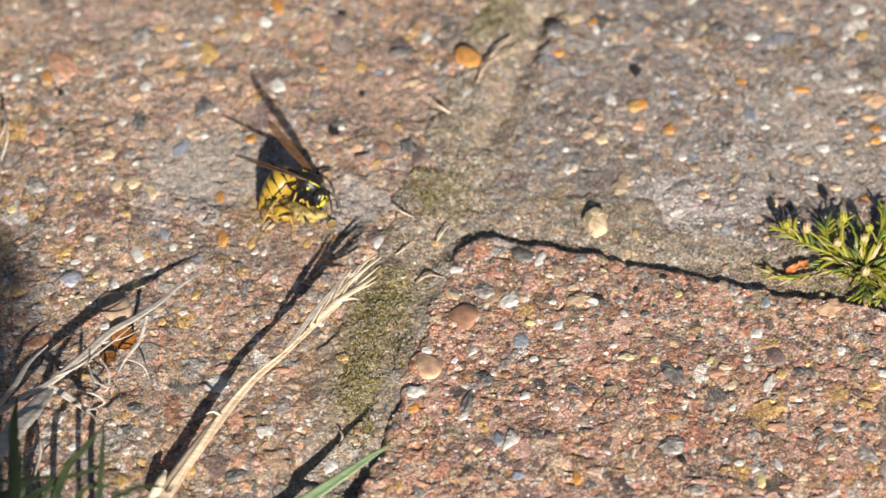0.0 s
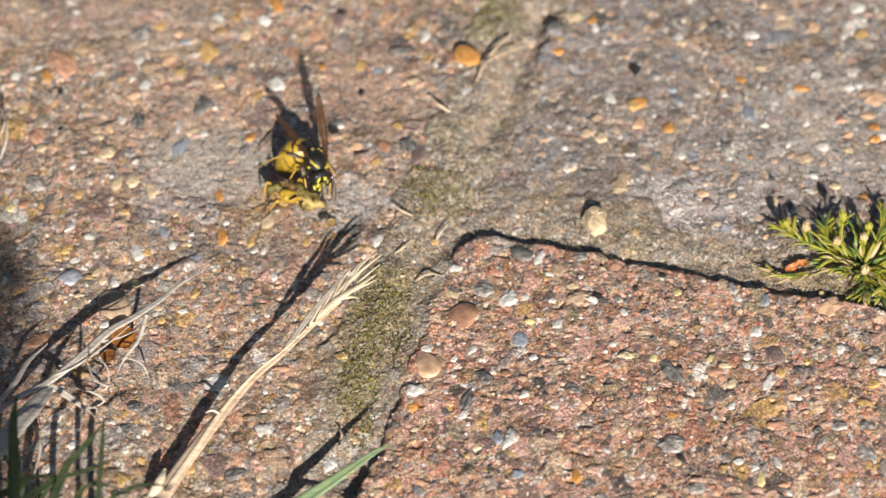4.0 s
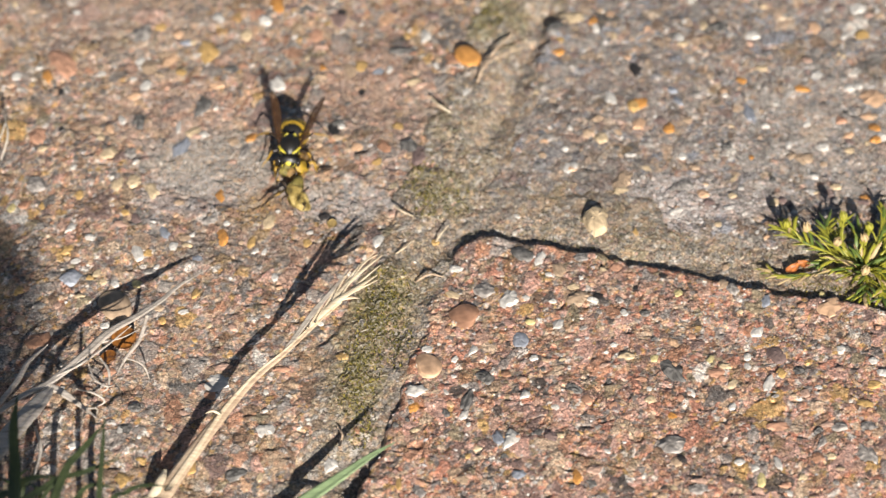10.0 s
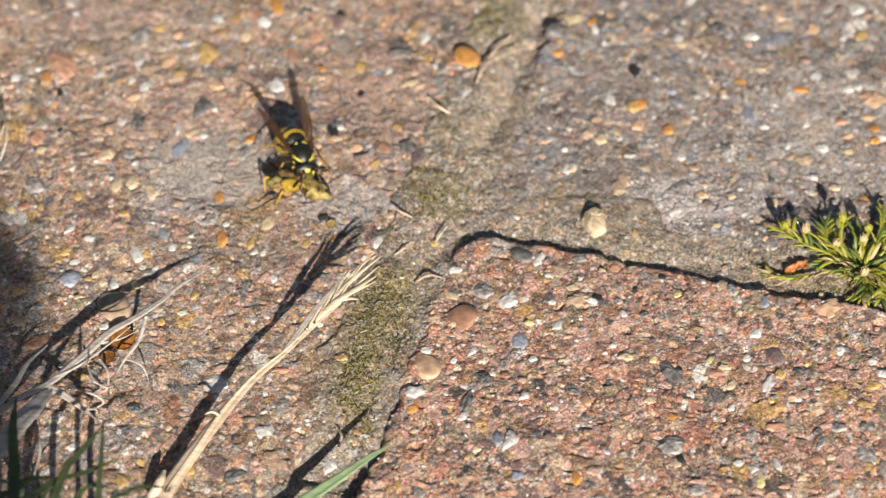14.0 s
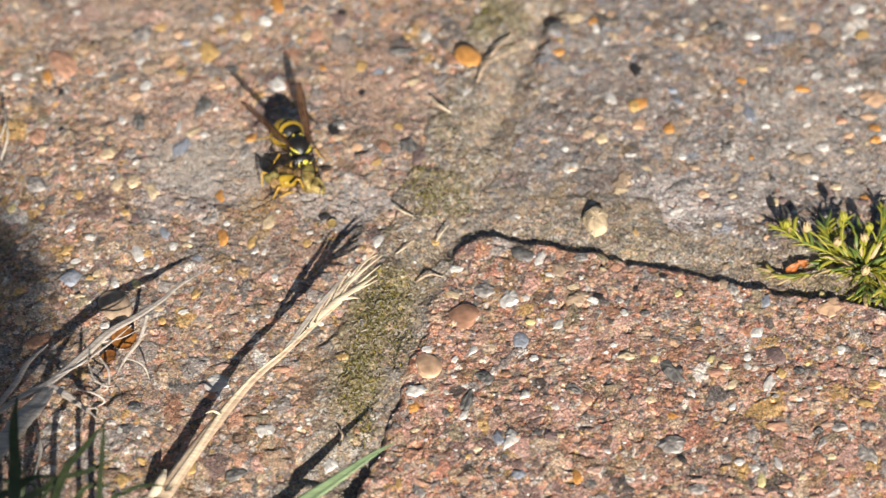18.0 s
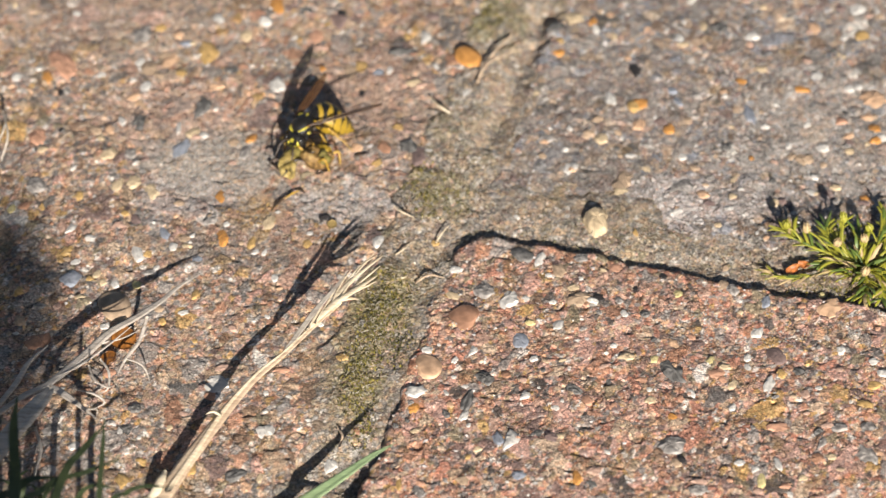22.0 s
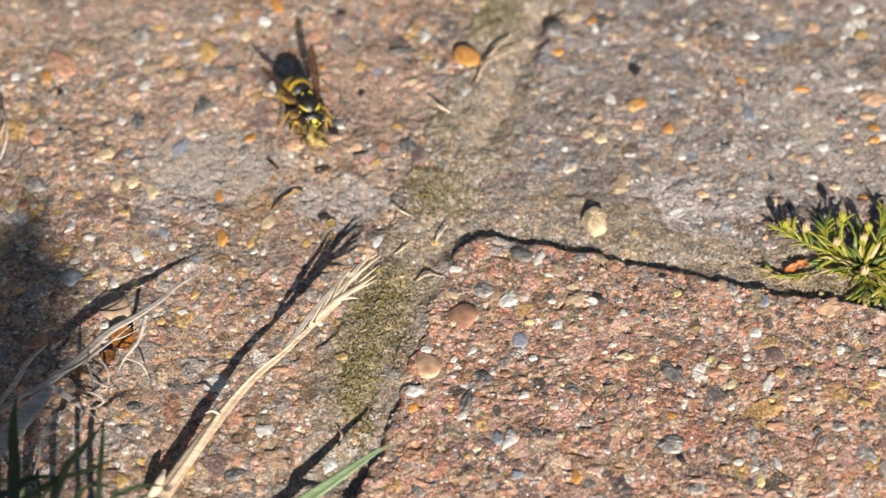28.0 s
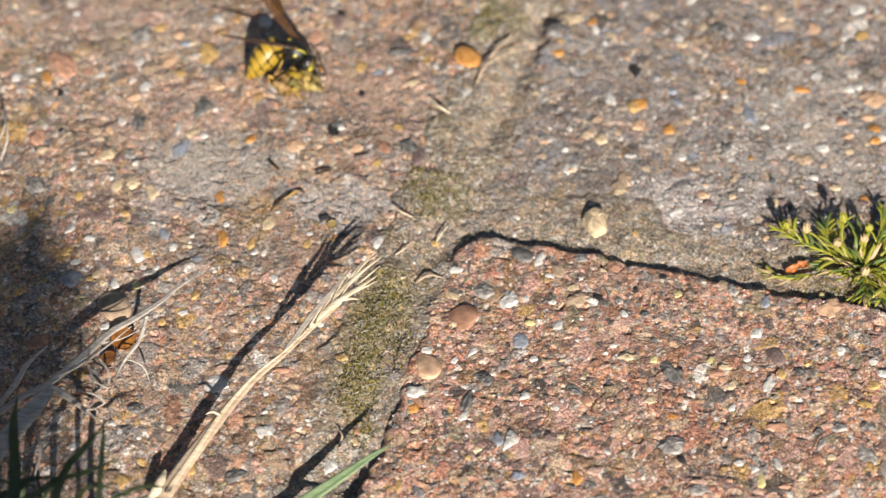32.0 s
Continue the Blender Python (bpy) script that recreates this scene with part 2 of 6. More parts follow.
def fibre(name, col, dark, stretch, rough=0.6, translucent=0.0):
    """Dry or green plant tissue with fibres along its length (the mesh's own u runs along x of UV-free generated space)."""
    m, nt, b = nodes_of(name, rough)
    co = add(nt, "ShaderNodeTexCoord").outputs["Object"]
    mp = add(nt, "ShaderNodeMapping")
    mp.inputs["Rotation"].default_value = (0, 0, radians(stretch))
    mp.inputs["Scale"].default_value = (0.12, 1.6, 1.0)
    nt.links.new(co, mp.inputs[0])
    n = noise_tex(nt, mp.outputs[0], 1400, 4, 0.65).outputs["Fac"]
    n2 = noise_tex(nt, co, 220, 2).outputs["Fac"]
    f = math_node(nt, "ADD", math_node(nt, "MULTIPLY", n, 0.65), math_node(nt, "MULTIPLY", n2, 0.35))
    nt.links.new(ramp(nt, f, [(0.32, dark), (0.62, col)]), b.inputs["Base Color"])
    if translucent:
        b.inputs["Subsurface Weight"].default_value = translucent
        b.inputs["Subsurface Radius"].default_value = (0.0008, 0.0008, 0.0003)
        b.inputs["Subsurface Scale"].default_value = 1.0
    bump(nt, b, n, 0.00015, 0.8)
    return m


m_straw = fibre("pale golden straw", (0.62, 0.47, 0.325), (0.29, 0.19, 0.12), -48)
m_chaff = fibre("bleached chaff", (0.70, 0.59, 0.42), (0.37, 0.27, 0.17), -48)
m_sheath = fibre("grey-brown papery sheath", (0.46, 0.40, 0.33), (0.20, 0.165, 0.13), -50)
m_deadleaf = fibre("bleached grey-brown dead grass", (0.56, 0.49, 0.42), (0.24, 0.195, 0.155), -45)
m_grass = fibre("dark green grass", (0.055, 0.072, 0.024), (0.024, 0.036, 0.012), -50, 0.65)
m_palegrass = fibre("pale grey-green grass blade", (0.26, 0.34, 0.17), (0.15, 0.20, 0.10), -38, 0.5)
m_weed = fibre("fresh yellow-green leaf", (0.33, 0.305, 0.035), (0.15, 0.15, 0.02), 0, 0.4)
m_weed_old = fibre("pale dry leaf", (0.50, 0.37, 0.19), (0.26, 0.17, 0.08), 0, 0.6)
m_weed_dark = fibre("deep green leaf", (0.12, 0.165, 0.03), (0.06, 0.09, 0.018), 0, 0.45)
m_orangeleaf = plain("orange-brown dead leaf", (0.17, 0.065, 0.014), 0.3, 0.75, 350, 0.0004)
m_redleaf = plain("rust-orange dry leaf", (0.36, 0.125, 0.035), 0.45, 0.8, 420, 0.0004)
m_mossbrown = plain("yellow-brown dry moss", (0.22, 0.15, 0.05), 0.8, 0.5, 900, 0.0005)
m_soil = concrete("dark lawn soil", (0.06, 0.045, 0.03), (0.04, 0.032, 0.022), 0.0)

m_yellow = plain("yellow insect shell", (0.30, 0.19, 0.018), 0.42, 0.15, 1500, 0.00004)
m_pale = plain("lemon-yellow shell marking", (0.48, 0.41, 0.045), 0.35, 0.1, 1500, 0.00003)
m_black = plain("glossy black shell", (0.010, 0.009, 0.008), 0.40, 0.3, 1500, 0.00006, 0.4)
m_eye = plain("dark compound eye", (0.012, 0.010, 0.009), 0.22, 0.2, 4000, 0.00003)
m_leg = plain("ochre-yellow leg", (0.33, 0.195, 0.025), 0.45, 0.25, 1500, 0.00004)
m_feeler = plain("dark brown feeler", (0.03, 0.018, 0.010), 0.4, 0.3, 1500, 0)


def chewed(name, dark, mean, light):
    """Torn insect tissue: dark shell remains among moist flesh."""
    m, nt, b = nodes_of(name, 0.5)
    co = add(nt, "ShaderNodeTexCoord").outputs["Object"]
    n = noise_tex(nt, co, 850, 5, 0.7).outputs["Fac"]
    nt.links.new(ramp(nt, n, [(0.36, dark), (0.45, tuple(0.5 * v for v in mean)), (0.52, mean), (0.68, light)]), b.inputs["Base Color"])
    bump(nt, b, n, 0.0007, 0.9)
    return m


m_flesh_orange = chewed("amber chewed flesh", (0.02, 0.013, 0.006), (0.24, 0.135, 0.04), (0.42, 0.29, 0.12))
m_pulp = chewed("pale tan-yellow chewed pulp", (0.03, 0.022, 0.008), (0.29, 0.205, 0.055), (0.46, 0.36, 0.14))
m_fuzz = plain("olive-yellow hairy shell", (0.12, 0.095, 0.02), 0.7, 0.95, 900, 0.0003)


def wing_material():
    m, nt, b = nodes_of("smoky amber wing membrane", 0.3)
    co = add(nt, "ShaderNodeTexCoord").outputs["Object"]
    n = noise_tex(nt, co, 600, 3).outputs["Fac"]
    nt.links.new(ramp(nt, n, [(0.3, (0.055, 0.025, 0.011)), (0.7, (0.12, 0.060, 0.027))]), b.inputs["Base Color"])
    b.inputs["Alpha"].default_value = 0.6
    return m


m_wing = wing_material()
m_vein = plain("dark brown wing vein", (0.06, 0.028, 0.012), 0.4, 0.2, 1500, 0)


# ---- mesh helpers, in millimetres ----
def mesh_of(name, verts, faces, mats, face_mats=None, smooth=True, granule=None):
    me = bpy.data.meshes.new(name)
    v = np.asarray(verts, dtype=np.float64) * MM
    if isinstance(faces, list):
        me.from_pydata(v.tolist(), [], faces)
    else:
        n, k = faces.shape
        me.vertices.add(len(v))
        me.vertices.foreach_set("co", v.astype(np.float32).ravel())
        me.loops.add(n * k)
        me.loops.foreach_set("vertex_index", faces.astype(np.int32).ravel())
        me.polygons.add(n)
        me.polygons.foreach_set("loop_start", np.arange(n, dtype=np.int32) * k)
        me.update(calc_edges=True)
    for m in mats if isinstance(mats, (list, tuple)) else [mats]:
        me.materials.append(m)
    if face_mats is not None:
        me.polygons.foreach_set("material_index", np.asarray(face_mats, dtype=np.int32))
    me.polygons.foreach_set("use_smooth", np.full(len(me.polygons), smooth))
    if granule is not None:
        layer = me.color_attributes.new("granule", "FLOAT_COLOR", "POINT")
        layer.data.foreach_set("color", np.concatenate([granule, np.ones((len(granule), 1))], 1).astype(np.float32).ravel())
    me.update()
    return me


def place(name, me, parent=None, label="", m=None):
    ob = new(name, me)
    if parent is not None:
        ob.parent = parent
    if m is not None:
        ob.matrix_basis = m
    return tagged(ob, label) if label else ob


def part(name, shape, mat, parent, label="", m=None, smooth=True):
    verts, faces = shape
    return place(name, mesh_of(name, verts, faces, mat, None, smooth), parent, label, m)


def thing(name, label, category, x=0.0, y=0.0, z=0.0, group=""):
    ob = new(name)
    ob.empty_display_size = 0.004
    ob.location = (x * MM, y * MM, z * MM)
    return tagged(ob, label, category, group)


def grid_faces(n, m, wrap=False):
    i, j = np.meshgrid(np.arange(n - 1), np.arange(m if wrap else m - 1), indexing="ij")
    k = (j + 1) % m
    return np.stack([i * m + j, (i + 1) * m + j, (i + 1) * m + k, i * m + k], -1).reshape(-1, 4)


def curve_through(points, n):
    """Catmull-Rom through the control points."""
    p = np.asarray(points, float)
    p = np.vstack([2 * p[0] - p[1], p, 2 * p[-1] - p[-2]])
    t = np.linspace(0, len(p) - 3 - 1e-6, n)
    i = t.astype(int)
    u = (t - i)[:, None]
    a, b, c, d = p[i], p[i + 1], p[i + 2], p[i + 3]
    return 0.5 * (2 * b + (c - a) * u + (2 * a - 5 * b + 4 * c - d) * u ** 2 + (3 * b - a - 3 * c + d) * u ** 3)


def tube(points, radii, sides=8, flat=1.0, n=24, up=(0, 0, 1), fold=0.0, ripple=0.0):
    """A closed sweep; flat squashes it across, fold bends its cross-section to a trough."""
    c = curve_through(points, n)
    r = np.interp(np.linspace(0, 1, n), np.linspace(0, 1, len(radii)), radii)
    t = np.gradient(c, axis=0)
    t /= np.linalg.norm(t, axis=1)[:, None] + 1e-9
    side = np.cross(t, np.asarray(up, float))
    side /= np.linalg.norm(side, axis=1)[:, None] + 1e-9
    top = np.cross(side, t)
    a = np.linspace(0, 2 * np.pi, sides, endpoint=False)
    ca, sa = np.cos(a)[None, :, None], np.sin(a)[None, :, None]
    rr = r[:, None, None]
    ca, sa = ca * (1 + ripple * np.cos(6 * a))[None, :, None], sa * (1 + 2 * ripple * np.cos(6 * a + 1))[None, :, None]
    v = c[:, None, :] + side[:, None, :] * ca * rr + top[:, None, :] * (sa * rr * flat + fold * rr * np.abs(ca))
    f = grid_faces(n, sides, True).tolist()
    f.append(list(range(sides))[::-1])
    f.append([(n - 1) * sides + k for k in range(sides)])
    return v.reshape(-1, 3), f


def ball(rx, ry, rz, rings=14, sides=18, warp=None, at=(0, 0, 0)):
    """An ellipsoid along x, shaped by warp(unit points) where given."""
    th = np.linspace(0.02, np.pi - 0.02, rings)
    ph = np.linspace(0, 2 * np.pi, sides, endpoint=False)
    T, F = np.meshgrid(th, ph, indexing="ij")
    p = np.stack([np.cos(T), np.sin(T) * np.cos(F), np.sin(T) * np.sin(F)], -1).reshape(-1, 3)
    if warp:
        p = warp(p)
    f = grid_faces(rings, sides, True)[:, ::-1].tolist()
    f.append(list(range(sides)))
    f.append([(rings - 1) * sides + k for k in range(sides)][::-1])
    return p * (rx, ry, rz) + np.asarray(at), f


def joined(shapes):
    vs, fs, k = [], [], 0
    for v, f in shapes:
        vs.append(np.asarray(v))
        fs += [[i + k for i in q] for q in f]
        k += len(v)
    return np.vstack(vs), fs


# ---- relief ----
TABLES = {}


def table(seed, k=0):
    if seed not in TABLES:
        rs = np.random.RandomState(seed)
        TABLES[seed] = rs.rand(6, 256, 256)
    return TABLES[seed][k]


def lattice(x, y, size, seed):
    """Smooth value noise, 0 to 1."""
    tab = table(seed)
    u, v = x / size + 91.3, y / size + 47.7
    i, j = np.floor(u).astype(int), np.floor(v).astype(int)
    a, b = u - i, v - j
    a, b = a * a * (3 - 2 * a), b * b * (3 - 2 * b)
    g = lambda p, q: tab[p % 256, q % 256]
    return (g(i, j) * (1 - a) + g(i + 1, j) * a) * (1 - b) + (g(i, j + 1) * (1 - a) + g(i + 1, j + 1) * a) * b


def granules(x, y, size, seed):
    """Angular grains packed side by side: the distance from the grain's rim, its height, its lean at the point and its colour number."""
    jx, jy, jh, ja, jb, jc = (table(seed, k) for k in range(6))
    wx = 0.55 * size * (lattice(x, y, size * 0.8, seed + 50) - 0.5) + 0.3 * size * (lattice(x, y, size * 0.35, seed + 51) - 0.5)
    wy = 0.55 * size * (lattice(x, y, size * 0.8, seed + 52) - 0.5) + 0.3 * size * (lattice(x, y, size * 0.35, seed + 53) - 0.5)
    u, v = (x + wx) / size + 71.0, (y + wy) / size + 33.0
    i, j = np.floor(u).astype(int), np.floor(v).astype(int)
    best, second = np.full(x.shape, 9.0), np.full(x.shape, 9.0)
    high, lean, colour = np.zeros(x.shape), np.zeros(x.shape), np.zeros(x.shape)
    for di in (-1, 0, 1):
        for dj in (-1, 0, 1):
            p, q = (i + di) % 256, (j + dj) % 256
            ox, oy = u - (i + di + jx[p, q]), v - (j + dj + jy[p, q])
            d = np.hypot(ox, oy)
            near = d < best
            second = np.where(near, best, np.minimum(second, d))
            high = np.where(near, jh[p, q], high)
            lean = np.where(near, (ja[p, q] - 0.5) * ox + (jb[p, q] - 0.5) * oy, lean)
            colour = np.where(near, jc[p, q], colour)
            best = np.minimum(best, d)
    return second - best, high, lean, colour


TURN = radians(-15.4)
E1 = np.array([math.cos(TURN), math.sin(TURN)])
E2 = np.array([-E1[1], E1[0]])
CORNER = np.array([3.8, 1.3])


def to_uv(x, y):
    dx, dy = np.asarray(x) - CORNER[0], np.asarray(y) - CORNER[1]
    return dx * E1[0] + dy * E1[1], dx * E2[0] + dy * E2[1]


def to_xy(u, v):
    return CORNER[0] + u * E1[0] + v * E2[0], CORNER[1] + u * E1[1] + v * E2[1]


def packed(u, v, seed, sizes=(1.9, 0.85, 0.42)):
    """Relief of the packed grains, and the colour number of the grain on top."""
    w = v * 0.72
    r2, h2, l2, c2 = granules(u, w, sizes[0], seed + 3)
    r1, h1, l1, c1 = granules(u, w, sizes[1], seed + 4)
    r0, h0, l0, c0 = granules(u, w, sizes[2], seed + 5)
    f = lambda r, k: np.clip(r / k, 0, 1) ** 0.6
    big = (h2 > 0.70) & (r2 > 0.10)
    mid = (h1 > 0.32) & (r1 > 0.06)
    z = 0.10 * f(r0, 0.3) * (0.3 + 0.7 * h0) + 0.08 * l0
    z = np.where(mid, 0.05 + 0.15 * f(r1, 0.25) * (0.2 + 0.8 * h1) + 0.16 * l1 + 0.05 * z, z)
    z = np.where(big, 0.08 + 0.16 * f(r2, 0.2) * (0.4 + 0.6 * h2) + 0.18 * l2 + 0.2 * z, z)
    number = np.where(big, c2, np.where(mid, c1, c0))
    if sizes[0] > 1.7:
        r3, h3, l3, c3 = granules(u, w, 4.0, seed + 13)
        stone = (h3 > 0.80) & (r3 > 0.22 + 0.12 * (lattice(u, v, 0.8, seed + 14) - 0.5))
        z = np.where(stone, 0.16 + 0.10 * f(r3 - 0.2, 0.15) + 0.12 * l3 + 0.25 * z, z)
        number = np.where(stone, c3, number)
    return z, number


def roughness(u, v, seed, coarse):
    h = 0.9 * (lattice(u, v, 14, seed) - 0.5) + 0.28 * (lattice(u, v, 4.5, seed + 1) - 0.5) + 0.14 * (lattice(u, v, 1.7, seed + 2) - 0.5)
    h += coarse * 1.15 * packed(u, v, seed)[0] * (0.45 + 0.8 * lattice(u, v, 8, seed + 8))
    # flaked ledges and crevices
    n = lattice(u, v, 5.2, seed + 9) + 0.55 * lattice(u, v, 2.3, seed + 10) + 0.3 * lattice(u, v, 0.9, seed + 11)
    k = n * 4.2
    h += coarse * 0.085 * (np.floor(k) + np.clip((k - np.floor(k)) / 0.16, 0, 1) - 4.2)
    pits = np.clip(lattice(u, v, 1.3, seed + 6) - 0.72, 0, 1) * np.clip(lattice(u, v, 6, seed + 7) + 0.2, 0, 1)
    return h - 2.6 * coarse * pits - 0.4 * coarse


def grain_colours(u, v, seed, palette, sizes=(1.9, 0.85, 0.42)):
    number = packed(u, v, seed, sizes)[1]
    return np.array(palette)[np.minimum((number * len(palette)).astype(int), len(palette) - 1)].reshape(-1, 3)


class Slab:
    """A paving slab in the paving's own axes, with worn, wavering edges."""

    def __init__(self, name, u0, u1, v0, v1, top, mat, seed, coarse, palette, label, worn):
        self.u0, self.u1, self.v0, self.v1, self.top, self.seed, self.coarse, self.palette, self.worn = u0, u1, v0, v1, top, seed, coarse, palette, worn
        self.label, self.mat, self.name = label, mat, name

    def edge(self, u, v):
        """Distance inwards from the nearest worn edge."""
        w = lambda s, k: 2.6 * (lattice(s, 0 * s, 13, self.seed + 20 + k) - 0.5) + 1.3 * (lattice(s, 0 * s, 3.6, self.seed + 30 + k) - 0.5) + 0.8 * (lattice(s, 0 * s, 1.2, self.seed + 40 + k) - 0.5)
        d = [u - self.u0 + w(v, 0), self.u1 - u + w(v, 1), v - self.v0 + w(u, 2), self.v1 - v + w(u, 3)]
        a, b, r = np.minimum(d[0], d[1]), np.minimum(d[2], d[3]), 5.0
        # rounded corners
        m = np.minimum(a, b)
        c = r - np.hypot(np.clip(r - a, 0, None), np.clip(r - b, 0, None))
        return np.where((a < r) & (b < r), np.minimum(m, c), m)

    def height(self, u, v):
        d, r = self.edge(u, v), self.worn
        drop = np.where(d < r, r * (1 - np.sqrt(np.clip(1 - ((r - np.clip(d, 0, r)) / r) ** 2, 0, 1))), 0)
        drop = drop + np.clip(-d, 0, 6) * 3.0
        return self.top + roughness(u, v, self.seed, self.coarse) - drop

    def axis(self, a, b, lo, hi, fine):
        inner = np.arange(max(a, lo), min(b, hi) + 1e-6, fine)
        left = np.arange(a, max(a, lo), 4.0) if a < lo else np.array([])
        right = np.arange(min(b, hi) + 4.0, b + 4.0, 4.0) if b > hi else np.array([])
        return np.unique(np.concatenate([left, inner, right]))

    def build(self, lo_u, hi_u, lo_v, hi_v, fine):
        us, vs = self.axis(self.u0 - 2.2, self.u1 + 2.2, lo_u, hi_u, fine), self.axis(self.v0 - 2.2, self.v1 + 2.2, lo_v, hi_v, fine)
        U, V = np.meshgrid(us, vs, indexing="ij")
        Z = np.maximum(self.height(U, V), -14.0)
        rim = np.zeros_like(Z, bool)
        rim[0], rim[-1], rim[:, 0], rim[:, -1] = True, True, True, True
        Z[rim] = -14.0
        X, Y = to_xy(U, V)
        f = grid_faces(len(us), len(vs))
        self.ob = place(self.name, mesh_of(self.name, np.stack([X, Y, Z], -1).reshape(-1, 3), f, self.mat, None, True, grain_colours(U, V, self.seed, self.palette)))
        return tagged(self.ob, self.label, "paving slab", "paving slabs", "structure")


left = Slab("pavement_left", -330, -10.5, -82, 300, 0.0, m_left, 100, 0.7, GRIT_LEFT, "weathered pinkish-grey concrete paving slab with worn aggregate", 1.4)
back = Slab("pavement_back", -1.0, 330, 11.5, 300, -0.2, m_back, 200, 0.55, GRIT_GREY, "weathered grey concrete paving slab with mixed aggregate", 1.6)
front = Slab("pavement_front", -1.2, 330, -300, 2.0, 1.05, m_front, 300, 0.7, GRIT, "rough reddish concrete paving slab with coloured aggregate", 1.5)
left.build(-100, -8, -80, 88, 0.24)
back.build(-4, 84, 9, 92, 0.26)
front.build(-4, 84, -72, 5, 0.21)


def joint_height(u, v):
    calm = 1 - 0.75 * np.clip((v - 8) / 4, 0, 1) * np.clip((u - 1) / 3, 0, 1)
    h = -0.55 + 0.6 * (lattice(u, v, 7, 401) - 0.5) + calm * 0.75 * packed(u, v, 402, (1.6, 0.8, 0.42))[0] + calm * 0.4 * (lattice(u, v, 2.5, 404) - 0.5)
    # the fill is smeared level against the slab on one side and over the edge of the one behind
    h = h + 0.62 * np.clip((-4.5 - u) / 4, 0, 1) - 0.5 * np.clip(-11.2 - 3.5 * lattice(v, 0 * v, 6, 408) - 1.5 * lattice(u, v, 1.5, 409) - u, 0, 6)
    h = h + 0.55 * np.clip((v - 5) / 4, 0, 1) * np.clip((u - 1) / 3, 0, 1)
    h = h + 0.75 * np.clip((u + 4.0) / 3, 0, 1) * np.clip((v + 44) / 8, 0, 1) * np.clip((-1.5 - v) / 4, 0, 1)
    h = h - 2.0 * np.clip((-46 - v) / 14, 0, 1) * np.clip(lattice(u, v, 4, 405) + 0.2, 0, 1)
    reach = 12.5 + 7 * (lattice(u, 0 * u, 9, 406) - 0.3) + 3 * lattice(u, v, 2.2, 407)
    # it has sunk away from the edge of the slab behind, farther up
    h = h - 1.1 * np.clip((v - 24) / 8, 0, 1) * np.clip(1 - np.abs(u + 3.2) / 3.0, 0, 1)
    return h - np.where(u > 1.5, 0.12 * np.clip(v - reach, 0, 12), 0)


def build_joint():
    shapes = []
    for (a, b, c, d) in ((-19.0, 2.0, -84, 92), (2.0, 86, -2.0, 21.0)):
        us, vs = np.arange(a, b + 0.01, 0.22), np.arange(c, d + 0.01, 0.22)
        U, V = np.meshgrid(us, vs, indexing="ij")
        X, Y = to_xy(U, V)
        shapes.append((np.stack([X, Y, joint_height(U, V)], -1).reshape(-1, 3), grid_faces(len(us), len(vs)), grain_colours(U, V, 402, GRIT_JOINT, (1.6, 0.8, 0.42))))
    k = len(shapes[0][0])
    v, f = np.vstack([shapes[0][0], shapes[1][0]]), np.vstack([shapes[0][1], shapes[1][1] + k])
    ob = place("pavement_joint", mesh_of("pavement_joint", v, f, m_joint, None, True, np.vstack([shapes[0][2], shapes[1][2]])))
    return tagged(ob, "sandy mortar joint with moss between paving slabs", "joint", "", "structure")


joint = build_joint()


def ground_sheet():
    """Lawn soil, one sheet to the horizon."""
    r = np.concatenate([[0.0], np.geomspace(60, 400000, 48)])
    a = np.linspace(0, 2 * np.pi, 48, endpoint=False)
    R, A = np.meshgrid(r, a, indexing="ij")
    X, Y = R * np.cos(A), R * np.sin(A) - 60
    Z = -9.0 + 2.0 * (lattice(X, Y, 30, 500) - 0.5)
    Z[0] = -9.0
    ob = place("ground", mesh_of("ground", np.stack([X, Y, Z], -1).reshape(-1, 3), grid_faces(len(r), 48, True), m_soil))
    return tagged(ob, "dark lawn soil round the paving", "ground", "", "structure")


ground_sheet()


def surface(x, y, reach=0.0):
    """Mean height of the paving about a place, and which piece it is."""
    u, v = to_uv(x, y)
    k = np.array([(0, 0), (1, 0), (-1, 0), (0, 1), (0, -1)]) * reach
    U, V = u + k[:, 0], v + k[:, 1]
    for s in (left, back, front):
        if s.u0 - 2 < u < s.u1 + 2 and s.v0 - 2 < v < s.v1 + 2 and float(s.edge(U[:1], V[:1])[0]) > 0.3:
            return float(np.median(s.height(U, V))), s.ob
    return float(np.median(joint_height(U, V))), joint


